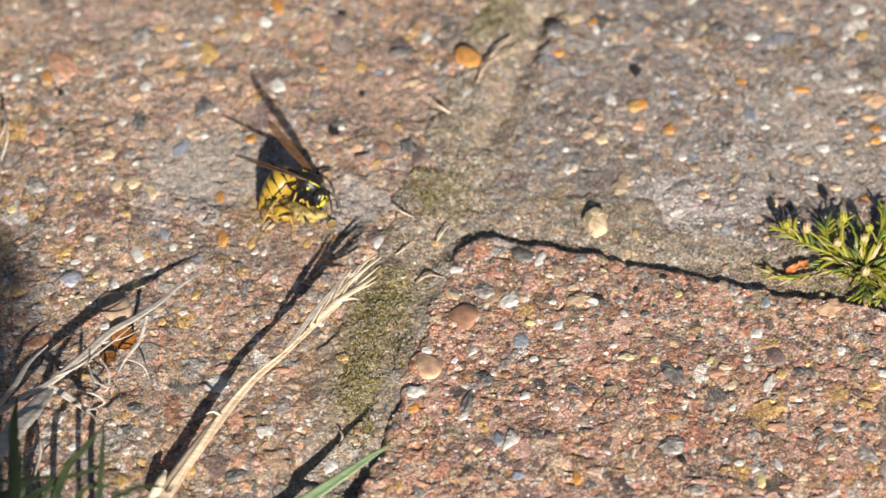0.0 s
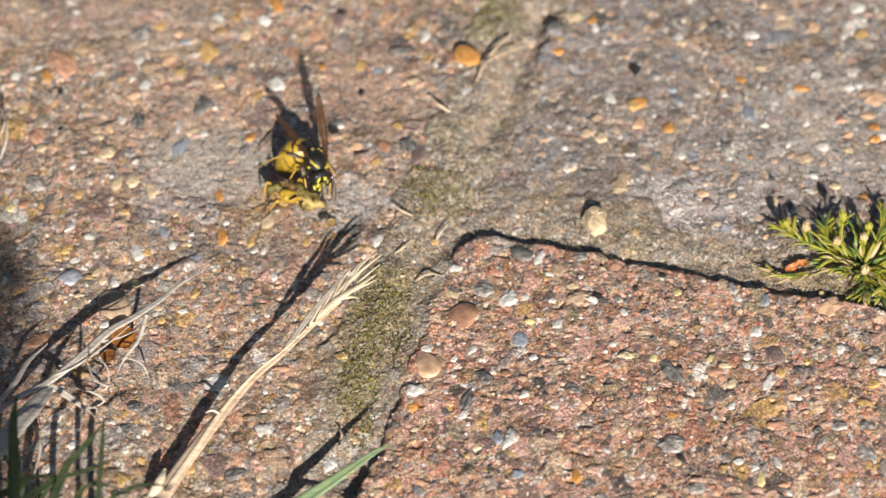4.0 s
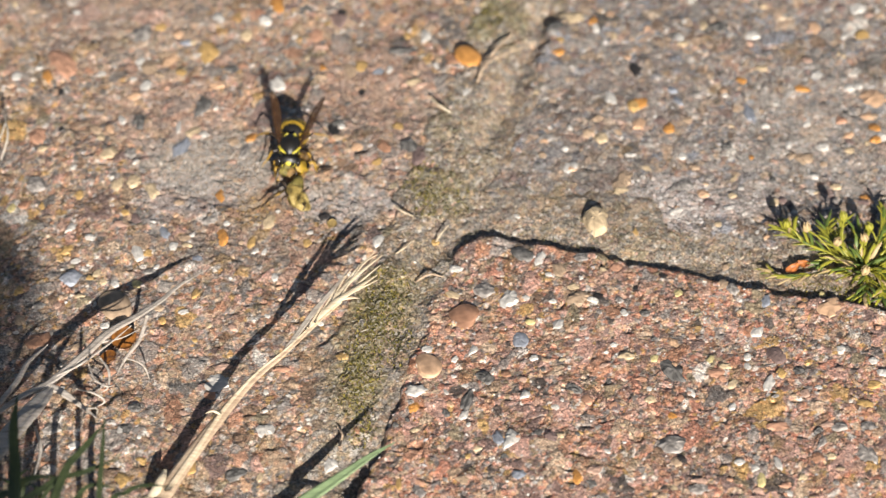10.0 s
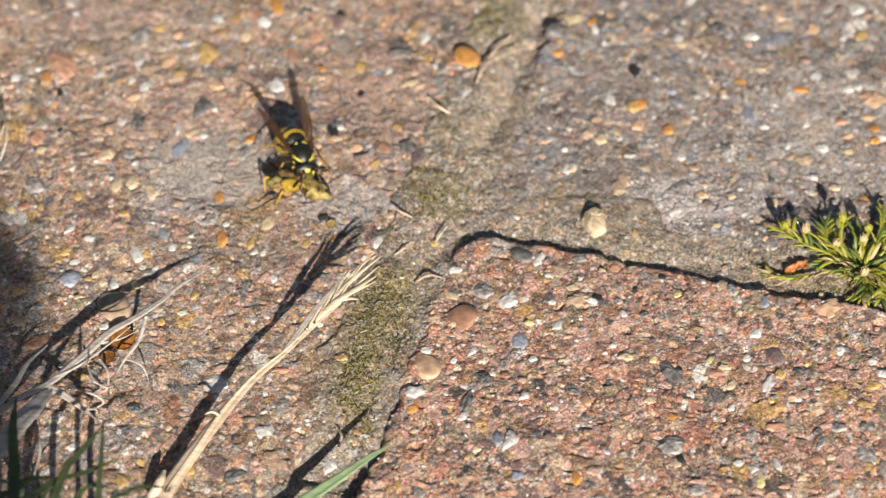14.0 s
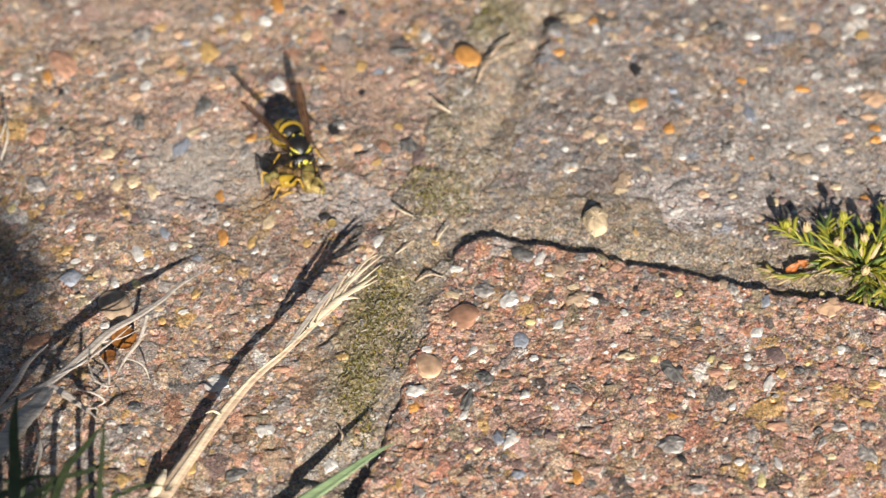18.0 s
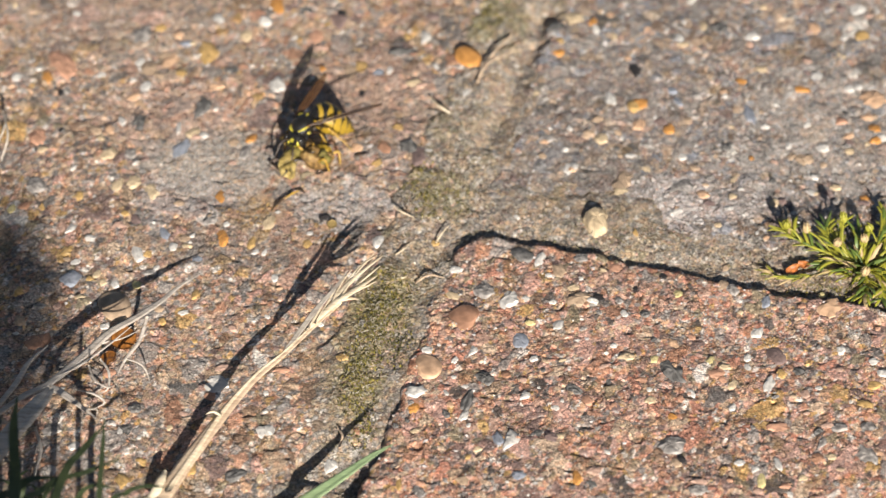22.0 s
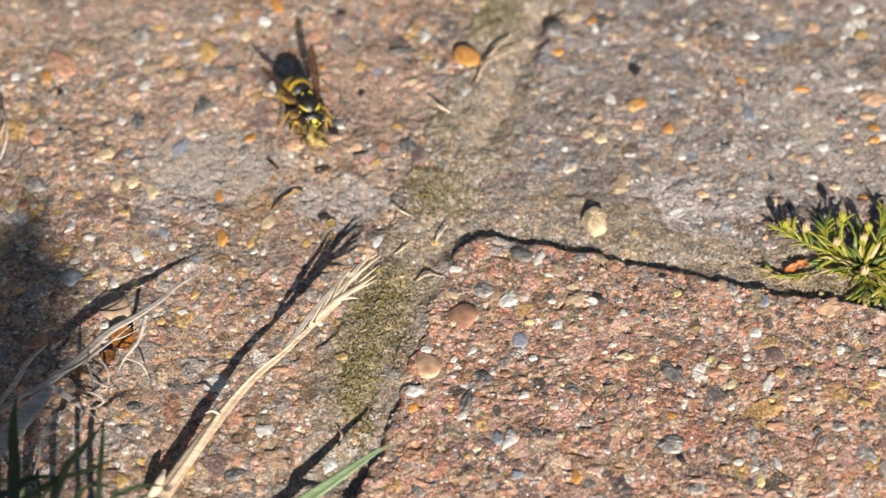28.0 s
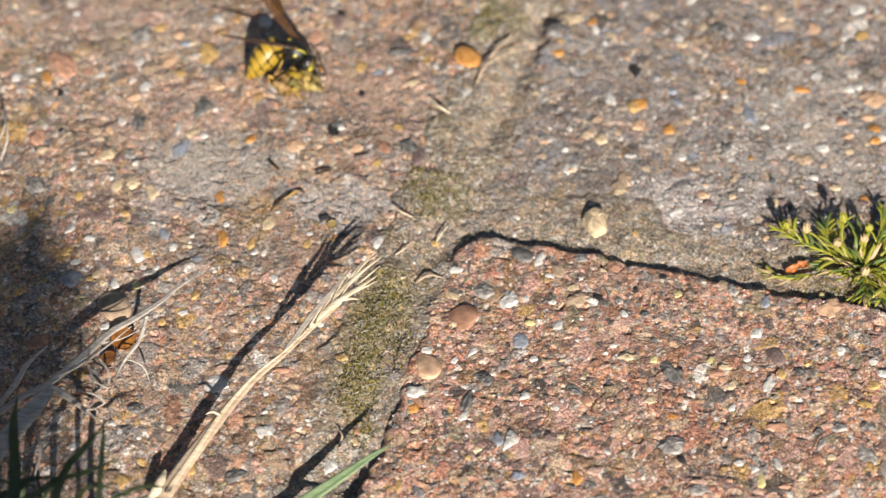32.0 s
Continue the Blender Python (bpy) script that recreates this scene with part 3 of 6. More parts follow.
# ---- stones set in the concrete ----
def pebble_meshes():
    """Broken stones, worn flush: an angular outline, a chamfered rim and a faintly domed, faceted top."""
    out = []
    for k in range(24):
        rs = np.random.RandomState(900 + k)
        n = 16
        ang = np.sort((np.arange(n) + rs.uniform(-0.4, 0.4, n)) * 2 * np.pi / n)
        rad = np.full(n, 0.58)
        for q in rs.uniform(0, 2 * np.pi, 6):
            rad = np.minimum(rad, rs.uniform(0.36, 0.52) / np.maximum(np.cos(ang - q), 0.3))
        # broken-out bites and a splintered rim
        bite = rs.uniform(0, 2 * np.pi)
        rad = rad * (1 - 0.28 * rs.rand() * np.exp(-((np.angle(np.exp(1j * (ang - bite)))) / 0.35) ** 2)) * (1 + 0.07 * rs.randn(n))
        rings = []
        tilt, ridge = rs.uniform(-0.22, 0.22, 2), rs.uniform(0, 2 * np.pi)
        for f, z in ((0.86, -0.6), (1.0, -0.15), (0.95, 0.16), (0.74, 0.33), (0.38, 0.42)):
            r = rad * f * (1 + 0.05 * rs.randn(n))
            x, y = r * np.cos(ang), r * np.sin(ang)
            rings.append(np.stack([x, y, z + tilt[0] * x + tilt[1] * y - 0.16 * np.abs(x * math.cos(ridge) + y * math.sin(ridge)) + 0.035 * rs.randn(n)], -1))
        v = np.vstack([*rings, [[0.02, 0.01, 0.42 + 0.04 * rs.randn()]]])
        f = grid_faces(5, n, True)[:, ::-1].tolist() + [[4 * n + i, 4 * n + (i + 1) % n, 5 * n] for i in range(n)]
        out.append((v, f))
    return out


def cobble_meshes():
    """Water-worn stones, smooth and rounded."""
    out = []
    for k in range(4):
        rs = np.random.RandomState(960 + k)
        q, ph = rs.randn(4, 3) * 2.0, rs.rand(4) * 6.28
        out.append(ball(0.5, 0.5, 0.46, 14, 18, lambda p: p * (1 + 0.16 * sum(np.sin(p @ a + b) for a, b in zip(q, ph))[:, None] / 2)))
    return out


PEBBLES = pebble_meshes()
COBBLE_DATA = [mesh_of("pebble", v, f, STONES["grey"]) for v, f in cobble_meshes()]
PEBBLE_DATA = [mesh_of("pebble", v, f, STONES["grey"], None, False) for v, f in PEBBLES]
stone_rng = random.Random(5)


def pebble(x, y, w, d, turn, colour, h=0.4, proud=0.08, worn=False):
    """One stone: place, width and depth in mm, turn in degrees."""
    w, d = 1.06 * w, 1.2 * d
    z, owner = surface(x, y, 0.3 * min(w, d))
    ob = new("pebble", COBBLE_DATA[stone_rng.randrange(4)] if worn else PEBBLE_DATA[stone_rng.randrange(24)])
    ob.parent = owner
    ob.material_slots[0].link = "OBJECT"
    ob.material_slots[0].material = STONES[colour]
    t = h * min(w, d)
    lift = 0.1 + 0.9 * proud + 0.03 * min(w, d) - 0.40 * t + stone_rng.uniform(-0.05, 0.08)
    ob.matrix_basis = pose(x * MM, y * MM, (z + lift) * MM, stone_rng.uniform(-5, 5), stone_rng.uniform(-5, 5), turn) @ Matrix.Diagonal((w, d, t, 1))
    return ob


pebble(4.5, 51.1, 4.2, 5.0, 35, "orange", 0.55, 1.0, True)
pebble(-65.6, 49.9, 5.0, 6.5, 30, "salmon")
pebble(-54.5, 16.5, 2.0, 2.2, 10, "cream")
pebble(-51.5, 17.4, 2.4, 2.4, -20, "cream")
pebble(-48.5, 15.2, 2.2, 2.8, 15, "cream")
pebble(-53.1, 40.7, 2.2, 2.6, 5, "peach")
pebble(33.0, 38.7, 2.8, 3.0, 10, "amber")
pebble(33.4, 33.7, 2.4, 3.0, -10, "peach")
pebble(-52.6, 58.3, 4.0, 5.0, 0, "grey")
pebble(-68.3, 30.6, 3.6, 4.2, 12, "salmon")
pebble(-68.2, 17.0, 4.2, 4.0, 8, "grey")
pebble(-5.9, 26.5, 3.4, 4.4, 5, "slate")
pebble(40.1, 17.0, 3.6, 3.6, 0, "grey")
pebble(29.8, 18.0, 3.4, 3.6, 0, "tan")
pebble(60.4, 24.5, 3.4, 3.4, 12, "tan")
pebble(-22.1, 58.3, 3.2, 3.8, 0, "salmon")
pebble(-16.0, 48.7, 3.0, 3.6, 20, "tan")
pebble(-18.2, 63.3, 3.6, 4.0, 20, "mauve")
pebble(-73.6, 46.3, 1.8, 2.2, -10, "white")
pebble(-68.0, 46.6, 1.6, 2.8, 12, "orange")
pebble(-65.5, 42.2, 1.2, 1.5, 9, "dark")
pebble(-64.8, 31.9, 0.8, 1.2, -17, "dark")
pebble(-64.4, 64.8, 1.4, 1.6, -2, "white")
pebble(-39.3, 62.8, 2.0, 3.1, 13, "white")
pebble(-31.1, 62.3, 2.6, 2.2, 5, "white")
pebble(-34.1, 58.5, 2.0, 2.8, 15, "cream")
pebble(-40.9, 53.0, 4.0, 5.4, 12, "amber")
pebble(-47.3, 51.1, 3.3, 4.7, -21, "peach")
pebble(-50.6, 48.7, 4.9, 4.3, 13, "tan")
pebble(-52.4, 50.8, 1.4, 2.2, -25, "white")
pebble(-58.8, 47.1, 1.4, 1.9, 5, "white")
pebble(-51.1, 43.9, 1.6, 2.8, -9, "white")
pebble(-53.3, 45.5, 1.4, 1.2, 10, "white")
pebble(-40.7, 38.7, 3.9, 5.5, -11, "slate")
pebble(-38.7, 37.5, 0.8, 0.9, -13, "white")
pebble(-54.6, 34.2, 1.3, 2.1, 20, "white")
pebble(-51.7, 33.7, 2.3, 4.0, 5, "slate")
pebble(-56.5, 25.3, 3.2, 3.0, 9, "cream")
pebble(-58.8, 32.0, 2.3, 3.0, 10, "tan")
pebble(-56.4, 31.7, 1.5, 2.4, 5, "peach")
pebble(-44.8, 32.0, 1.1, 3.0, 0, "white")
pebble(-40.5, 30.5, 1.9, 1.2, 15, "white")
pebble(-44.4, 26.1, 3.6, 4.5, -16, "blue")
pebble(-32.2, 29.9, 1.7, 2.4, -11, "orange")
pebble(-57.9, 29.4, 1.5, 1.2, 15, "cream")
pebble(-45.2, 47.4, 1.9, 2.2, -16, "amber")
pebble(-34.5, 49.0, 1.6, 2.2, 8, "salmon")
pebble(-67.2, 52.7, 1.8, 2.5, -1, "salmon")
pebble(-52.6, 40.8, 2.1, 1.8, 22, "peach")
pebble(-51.6, 22.7, 0.8, 1.1, -25, "white")
pebble(-67.5, 26.5, 1.9, 1.2, 17, "cream")
pebble(-44.6, 55.9, 2.4, 1.6, 24, "blue")
pebble(-49.3, 60.5, 2.6, 1.6, -21, "amber")
pebble(-33.2, 26.1, 2.1, 3.9, -15, "grey")
pebble(-28.5, 43.9, 3.1, 3.7, 23, "white")
pebble(-29.2, 66.3, 2.4, 3.8, 12, "orange")
pebble(-24.2, 65.8, 2.4, 3.8, -23, "slate")
pebble(-35.9, 47.9, 1.9, 2.2, -6, "slate")
pebble(-17.7, 65.1, 1.6, 1.9, 24, "dark")
pebble(-1.9, 64.1, 3.0, 2.2, -24, "mauve")
pebble(-2.9, 57.6, 2.2, 3.4, -8, "white")
pebble(-6.3, 58.4, 1.2, 1.9, 5, "amber")
pebble(-6.8, 53.5, 4.9, 2.2, 13, "slate")
pebble(-14.1, 49.7, 2.1, 2.8, 21, "amber")
pebble(-9.2, 48.4, 1.2, 1.9, -1, "white")
pebble(-11.1, 47.9, 2.9, 1.9, 20, "blue")
pebble(-1.2, 49.0, 1.0, 1.5, 25, "white")
pebble(-4.8, 44.7, 2.5, 1.8, 2, "cream")
pebble(-13.8, 42.8, 1.2, 2.8, 0, "dark")
pebble(-18.6, 31.4, 2.1, 3.0, 21, "dark")
pebble(-17.1, 32.0, 1.3, 1.5, 11, "white")
pebble(-7.6, 32.7, 2.1, 1.8, 3, "amber")
pebble(4.0, 41.2, 1.2, 1.8, -17, "white")
pebble(22.6, 63.6, 4.4, 4.4, -2, "cream")
pebble(19.8, 60.8, 3.0, 3.4, -19, "slate")
pebble(20.3, 56.8, 1.8, 2.2, -23, "amber")
pebble(20.2, 53.5, 2.0, 1.6, -17, "orange")
pebble(15.6, 44.6, 1.2, 1.8, 6, "white")
pebble(-11.0, 22.6, 1.9, 2.1, -12, "amber")
pebble(-4.0, 25.3, 3.2, 6.0, -9, "mauve")
pebble(-9.9, 26.5, 2.9, 3.3, 18, "rust")
pebble(20.9, 21.8, 1.5, 2.4, 2, "white")
pebble(17.3, 29.9, 3.2, 2.4, 24, "grey")
pebble(21.5, 32.2, 0.8, 1.2, 15, "white")
pebble(-20.7, 49.0, 1.4, 1.5, -6, "orange")
pebble(-24.7, 27.1, 3.2, 3.9, 1, "peach")
pebble(-22.6, 30.7, 1.0, 1.5, 7, "pink")
pebble(-20.5, 23.0, 0.9, 1.5, -1, "white")
pebble(-25.3, 24.5, 1.0, 1.2, 11, "white")
pebble(26.3, 62.5, 1.6, 2.2, -3, "orange")
pebble(26.7, 60.3, 1.4, 1.9, 9, "white")
pebble(29.8, 58.4, 1.4, 1.9, 12, "cream")
pebble(45.5, 61.2, 1.6, 2.2, 1, "cream")
pebble(41.3, 57.4, 1.6, 2.2, 12, "white")
pebble(48.5, 60.8, 3.4, 4.7, -11, "slate")
pebble(53.8, 58.4, 2.8, 1.9, -4, "white")
pebble(64.8, 60.8, 2.0, 3.1, 18, "peach")
pebble(70.0, 57.9, 1.2, 1.6, -24, "white")
pebble(73.5, 58.4, 3.0, 3.1, -8, "amber")
pebble(72.6, 66.3, 3.6, 3.2, 13, "white")
pebble(33.0, 48.7, 2.3, 3.1, 17, "dark")
pebble(51.3, 45.5, 2.1, 2.2, 19, "orange")
pebble(61.6, 43.1, 2.9, 2.2, -15, "orange")
pebble(64.3, 46.8, 2.3, 2.2, 19, "white")
pebble(69.7, 43.3, 2.3, 1.5, -5, "white")
pebble(73.6, 40.4, 5.8, 4.6, 9, "peach")
pebble(33.6, 39.0, 2.9, 2.5, 11, "orange")
pebble(28.8, 40.4, 2.1, 4.3, 11, "white")
pebble(39.3, 42.7, 2.3, 2.2, -19, "blue")
pebble(40.2, 39.2, 1.2, 2.5, 20, "blue")
pebble(52.2, 37.3, 2.1, 4.9, 16, "blue")
pebble(38.3, 32.2, 2.3, 2.4, -12, "orange")
pebble(33.7, 34.2, 1.5, 3.0, 15, "peach")
pebble(26.9, 29.9, 2.5, 2.4, 11, "cream")
pebble(29.3, 27.1, 1.3, 1.5, -8, "slate")
pebble(54.8, 33.3, 1.5, 1.2, -7, "white")
pebble(61.8, 33.7, 1.2, 1.5, -18, "white")
pebble(67.8, 34.5, 2.5, 1.8, -21, "salmon")
pebble(73.2, 32.2, 1.9, 2.4, 5, "orange")
pebble(68.5, 31.4, 1.0, 1.5, 15, "white")
pebble(73.3, 29.1, 2.3, 1.5, 5, "orange")
pebble(58.3, 28.0, 1.1, 1.8, -20, "white")
pebble(48.3, 41.6, 1.0, 1.2, -3, "white")
pebble(51.9, 24.8, 1.0, 1.2, -21, "orange")
pebble(40.3, 25.3, 1.3, 1.8, 1, "white")
pebble(21.9, 22.3, 1.3, 2.7, -16, "white")
pebble(-61.9, 21.2, 0.9, 1.2, -24, "white")
pebble(-54.1, 17.0, 1.9, 2.4, -7, "cream")
pebble(-51.8, 17.8, 1.9, 3.0, 2, "cream")
pebble(-48.6, 15.5, 2.3, 3.0, 24, "cream")
pebble(-37.2, 14.0, 2.3, 3.3, 1, "orange")
pebble(-71.5, 11.1, 1.3, 2.4, -18, "yellow")
pebble(-69.3, 12.1, 1.7, 2.1, -23, "rust")
pebble(-66.5, 11.4, 1.1, 1.5, 13, "amber")
pebble(-50.8, 7.7, 1.9, 2.7, 14, "mauve")
pebble(-52.5, 9.3, 1.3, 1.2, 23, "amber")
pebble(-61.1, 5.6, 1.9, 2.4, -23, "white")
pebble(-57.9, 2.6, 1.9, 1.8, -1, "white")
pebble(-45.9, 4.2, 1.7, 2.7, 20, "blue")
pebble(-50.0, -1.3, 2.0, 3.5, 12, "white")
pebble(-44.3, 0.4, 1.5, 1.8, -4, "white")
pebble(-42.0, 0.9, 1.7, 1.5, 10, "cream")
pebble(-41.2, 3.5, 0.9, 0.9, -8, "white")
pebble(-36.3, 3.3, 2.2, 3.5, 7, "orange")
pebble(-31.4, 1.9, 1.5, 2.6, -10, "amber")
pebble(-30.7, -0.3, 1.1, 1.5, -23, "white")
pebble(-29.2, -0.6, 0.9, 1.5, -6, "white")
pebble(-60.0, -2.9, 1.3, 1.5, -25, "white")
pebble(-60.5, -7.3, 3.5, 3.2, -21, "blue")
pebble(-56.2, -5.9, 1.1, 2.0, -19, "cream")
pebble(-57.4, -7.3, 1.3, 1.7, 13, "amber")
pebble(-55.2, -8.0, 1.3, 1.2, 9, "cream")
pebble(-46.6, -4.4, 0.9, 1.2, -23, "white")
pebble(-49.8, -8.7, 1.6, 1.5, -13, "yellow")
pebble(-53.2, -8.4, 1.6, 1.7, 1, "white")
pebble(-40.0, -2.7, 2.2, 1.5, -7, "blue")
pebble(-52.7, -14.2, 4.3, 5.6, 14, "tan", 0.3, 0.4, True)
pebble(-58.6, -11.8, 1.5, 1.2, -9, "cream")
pebble(-56.1, -13.7, 0.7, 1.2, -16, "white")
pebble(-27.4, -7.0, 1.1, 1.7, 19, "white")
pebble(-41.7, -15.8, 1.8, 1.4, -23, "white")
pebble(-40.1, -11.2, 1.3, 2.0, -4, "amber")
pebble(-28.8, 7.4, 1.9, 3.6, -5, "cream")
pebble(-35.6, 6.4, 1.1, 1.2, -2, "white")
pebble(-21.9, 4.5, 1.5, 1.2, -17, "white")
pebble(-47.5, -5.3, 2.4, 1.5, -1, "grey")
pebble(-64.4, -22.3, 4.5, 4.3, -1, "rust")
pebble(-37.5, -18.9, 1.1, 1.2, 4, "cream")
pebble(-22.3, 1.9, 1.7, 1.8, 8, "amber")
pebble(-10.4, 2.3, 2.0, 2.4, -1, "white")
pebble(-1.3, 2.3, 1.5, 1.5, 16, "amber")
pebble(25.3, 6.8, 3.9, 5.3, 13, "cream", 0.6, 1.5)
pebble(12.2, 8.6, 0.9, 1.2, 18, "white")
pebble(13.0, -2.3, 3.7, 3.5, 10, "slate", 0.35, 0.1, True)
pebble(15.8, -3.7, 1.8, 2.9, -19, "white")
pebble(18.9, -6.3, 2.6, 3.5, 14, "tan")
pebble(22.2, -3.4, 2.8, 2.0, 7, "grey")
pebble(10.6, -12.6, 3.5, 4.1, -8, "white")
pebble(6.9, -10.5, 3.3, 3.5, 2, "grey")
pebble(22.2, -13.6, 4.0, 3.2, 15, "tan")
pebble(3.1, -17.8, 4.9, 5.2, 21, "rust", 0.20, 0.12, True)
pebble(14.1, -19.3, 1.6, 1.4, 20, "yellow")
pebble(18.6, -19.8, 2.0, 2.6, -10, "white")
pebble(17.8, -14.0, 1.5, 1.4, -6, "white")
pebble(-13.0, -18.9, 0.9, 1.4, 2, "grey")
pebble(-0.8, 9.6, 1.9, 2.1, -9, "tan")
pebble(-4.9, -17.5, 0.9, 1.2, 8, "cream")
pebble(30.5, 19.3, 2.6, 4.2, -6, "tan")
pebble(29.7, 15.5, 3.0, 1.8, 10, "cream")
pebble(29.9, 12.3, 1.3, 1.5, -4, "cream")
pebble(34.3, 11.8, 1.1, 2.1, -25, "yellow")
pebble(39.7, 16.6, 2.4, 2.4, 25, "grey")
pebble(48.0, 14.0, 1.5, 1.2, 1, "cream")
pebble(61.5, 15.8, 1.5, 2.1, 12, "white")
pebble(55.1, 12.5, 2.1, 1.5, -5, "cream")
pebble(48.7, 19.0, 0.9, 2.7, -24, "cream")
pebble(51.7, 4.5, 0.7, 0.9, -1, "white")
pebble(31.7, 3.8, 0.9, 1.5, 14, "amber")
pebble(70.1, 14.0, 1.9, 1.2, 12, "orange")
pebble(65.6, 17.0, 1.9, 1.2, 15, "cream")
pebble(43.3, 14.8, 2.8, 2.4, -17, "peach")
pebble(38.0, -12.2, 1.8, 2.0, -22, "yellow")
pebble(29.1, -17.5, 1.3, 1.4, 15, "white")
pebble(25.1, -13.6, 1.8, 2.0, 15, "dark")
pebble(28.3, -14.0, 1.6, 1.7, -4, "grey")
pebble(31.2, -10.5, 1.1, 1.2, 4, "dark")
pebble(35.6, -7.7, 1.1, 1.5, -3, "dark")
pebble(54.9, -11.5, 2.6, 1.4, 18, "amber")
pebble(62.4, -15.4, 5.5, 4.9, -3, "peach")
pebble(61.3, -11.2, 1.3, 1.2, 13, "yellow")
pebble(45.4, -9.8, 2.4, 2.0, 20, "tan")
pebble(52.0, -14.0, 1.6, 2.6, -8, "blue")
pebble(47.8, -16.4, 0.9, 0.9, 22, "cream")
pebble(28.1, -5.6, 2.4, 2.0, 6, "salmon")
pebble(46.1, -4.2, 1.5, 1.5, -24, "tan")
pebble(-36.2, -32.6, 5.2, 4.2, 12, "white")
pebble(-27.6, -43.9, 2.8, 3.1, -22, "white")
pebble(-49.4, -55.2, 2.6, 2.8, 18, "amber")
pebble(-57.3, -46.9, 1.4, 1.9, -24, "white")
pebble(-50.1, -43.7, 1.6, 2.0, -2, "white")
pebble(-48.2, -38.7, 1.9, 2.0, -9, "slate")
pebble(-32.1, -53.3, 4.4, 2.5, 15, "slate")
pebble(-42.6, -43.0, 1.1, 1.1, 4, "cream")
pebble(-28.2, -54.0, 0.9, 1.9, -6, "cream")
pebble(-39.6, -22.6, 0.9, 1.1, 12, "amber")
pebble(-52.0, -41.7, 1.8, 1.4, 13, "grey")
pebble(-61.1, -43.0, 3.5, 2.0, -5, "grey")
pebble(-15.8, -26.9, 2.0, 1.7, -14, "amber")
pebble(-2.3, -29.8, 4.3, 5.0, -2, "peach", 0.20, 0.15, True)
pebble(-2.6, -25.5, 1.6, 1.7, -14, "white")
pebble(-4.2, -35.8, 3.6, 2.5, -5, "white")
pebble(0.5, -36.2, 0.7, 1.7, 23, "white")
pebble(-4.6, -39.4, 2.3, 2.2, -2, "orange")
pebble(6.8, -32.5, 2.9, 3.7, 13, "slate")
pebble(3.9, -37.8, 1.9, 5.3, -9, "slate")
pebble(-13.4, -43.3, 1.1, 1.4, -6, "rust")
pebble(-18.7, -40.1, 1.6, 1.4, 25, "cream")
pebble(-17.4, -49.9, 3.1, 3.3, -1, "white")
pebble(10.9, -47.2, 3.2, 3.9, -19, "white")
pebble(8.6, -46.9, 1.6, 2.8, 24, "blue")
pebble(13.0, -36.9, 1.8, 2.0, -24, "white")
pebble(18.7, -38.2, 0.7, 1.1, 11, "white")
pebble(17.6, -39.8, 1.2, 1.4, 18, "white")
pebble(12.3, -23.4, 2.9, 3.4, 22, "blue")
pebble(4.9, -25.7, 1.6, 2.3, -17, "white")
pebble(1.9, -28.0, 1.1, 1.4, -6, "white")
pebble(20.5, -55.2, 1.6, 2.5, 7, "orange")
pebble(4.0, -50.8, 1.2, 1.1, -11, "amber")
pebble(-4.3, -44.6, 1.4, 1.1, 16, "cream")
pebble(16.8, -46.7, 2.3, 2.2, -8, "mauve")
pebble(18.1, -46.3, 1.2, 1.1, -10, "cream")
pebble(11.6, -55.5, 2.6, 1.9, -5, "blue")
pebble(14.4, -27.8, 1.4, 1.1, -14, "white")
pebble(22.7, -37.8, 1.8, 2.3, 18, "salmon")
pebble(-6.8, -56.8, 1.2, 2.8, 2, "amber")
pebble(-3.8, -58.4, 2.2, 2.7, 16, "grey")
pebble(9.9, -31.8, 1.6, 1.4, 19, "rust")
pebble(3.2, -41.7, 1.4, 2.0, -19, "white")
pebble(4.0, -43.9, 0.7, 0.8, -19, "white")
pebble(36.5, -31.5, 4.0, 6.6, 13, "slate", 0.5, 0.1)
pebble(29.2, -27.8, 3.0, 2.3, -5, "cream")
pebble(33.5, -28.4, 1.3, 1.4, -4, "yellow")
pebble(44.6, -29.9, 2.1, 1.7, 18, "cream")
pebble(48.3, -27.3, 1.3, 1.4, -11, "white")
pebble(48.2, -29.6, 1.3, 2.0, 3, "white")
pebble(42.3, -28.4, 1.1, 1.7, -15, "yellow")
pebble(45.6, -33.8, 1.2, 2.0, -20, "cream")
pebble(51.4, -33.9, 2.0, 3.7, -4, "white")
pebble(53.3, -26.9, 3.1, 4.0, 22, "mauve")
pebble(53.4, -31.3, 1.6, 1.7, 16, "amber")
pebble(50.3, -21.2, 1.8, 2.3, -12, "white")
pebble(63.3, -25.5, 1.8, 1.7, 11, "white")
pebble(68.3, -28.4, 2.0, 1.7, 3, "white")
pebble(59.1, -35.1, 1.2, 1.1, -8, "white")
pebble(32.4, -38.2, 1.6, 1.7, -11, "cream")
pebble(35.8, -41.7, 1.2, 1.4, 25, "orange")
pebble(27.0, -39.2, 1.8, 2.8, -18, "mauve")
pebble(45.3, -39.2, 1.2, 1.4, -23, "white")
pebble(38.9, -36.1, 1.6, 1.7, 8, "white")
pebble(32.3, -35.8, 0.9, 1.1, -13, "white")
pebble(35.4, -48.3, 5.3, 3.9, -5, "grey")
pebble(36.6, -51.7, 1.9, 1.7, 11, "dark")
pebble(45.6, -52.2, 1.7, 1.4, -14, "white")
pebble(48.1, -53.5, 1.6, 1.4, -8, "white")
pebble(48.8, -56.0, 1.7, 3.3, -4, "yellow")
pebble(51.6, -52.7, 1.0, 2.5, 16, "white")
pebble(58.9, -47.6, 1.6, 2.8, -20, "grey")
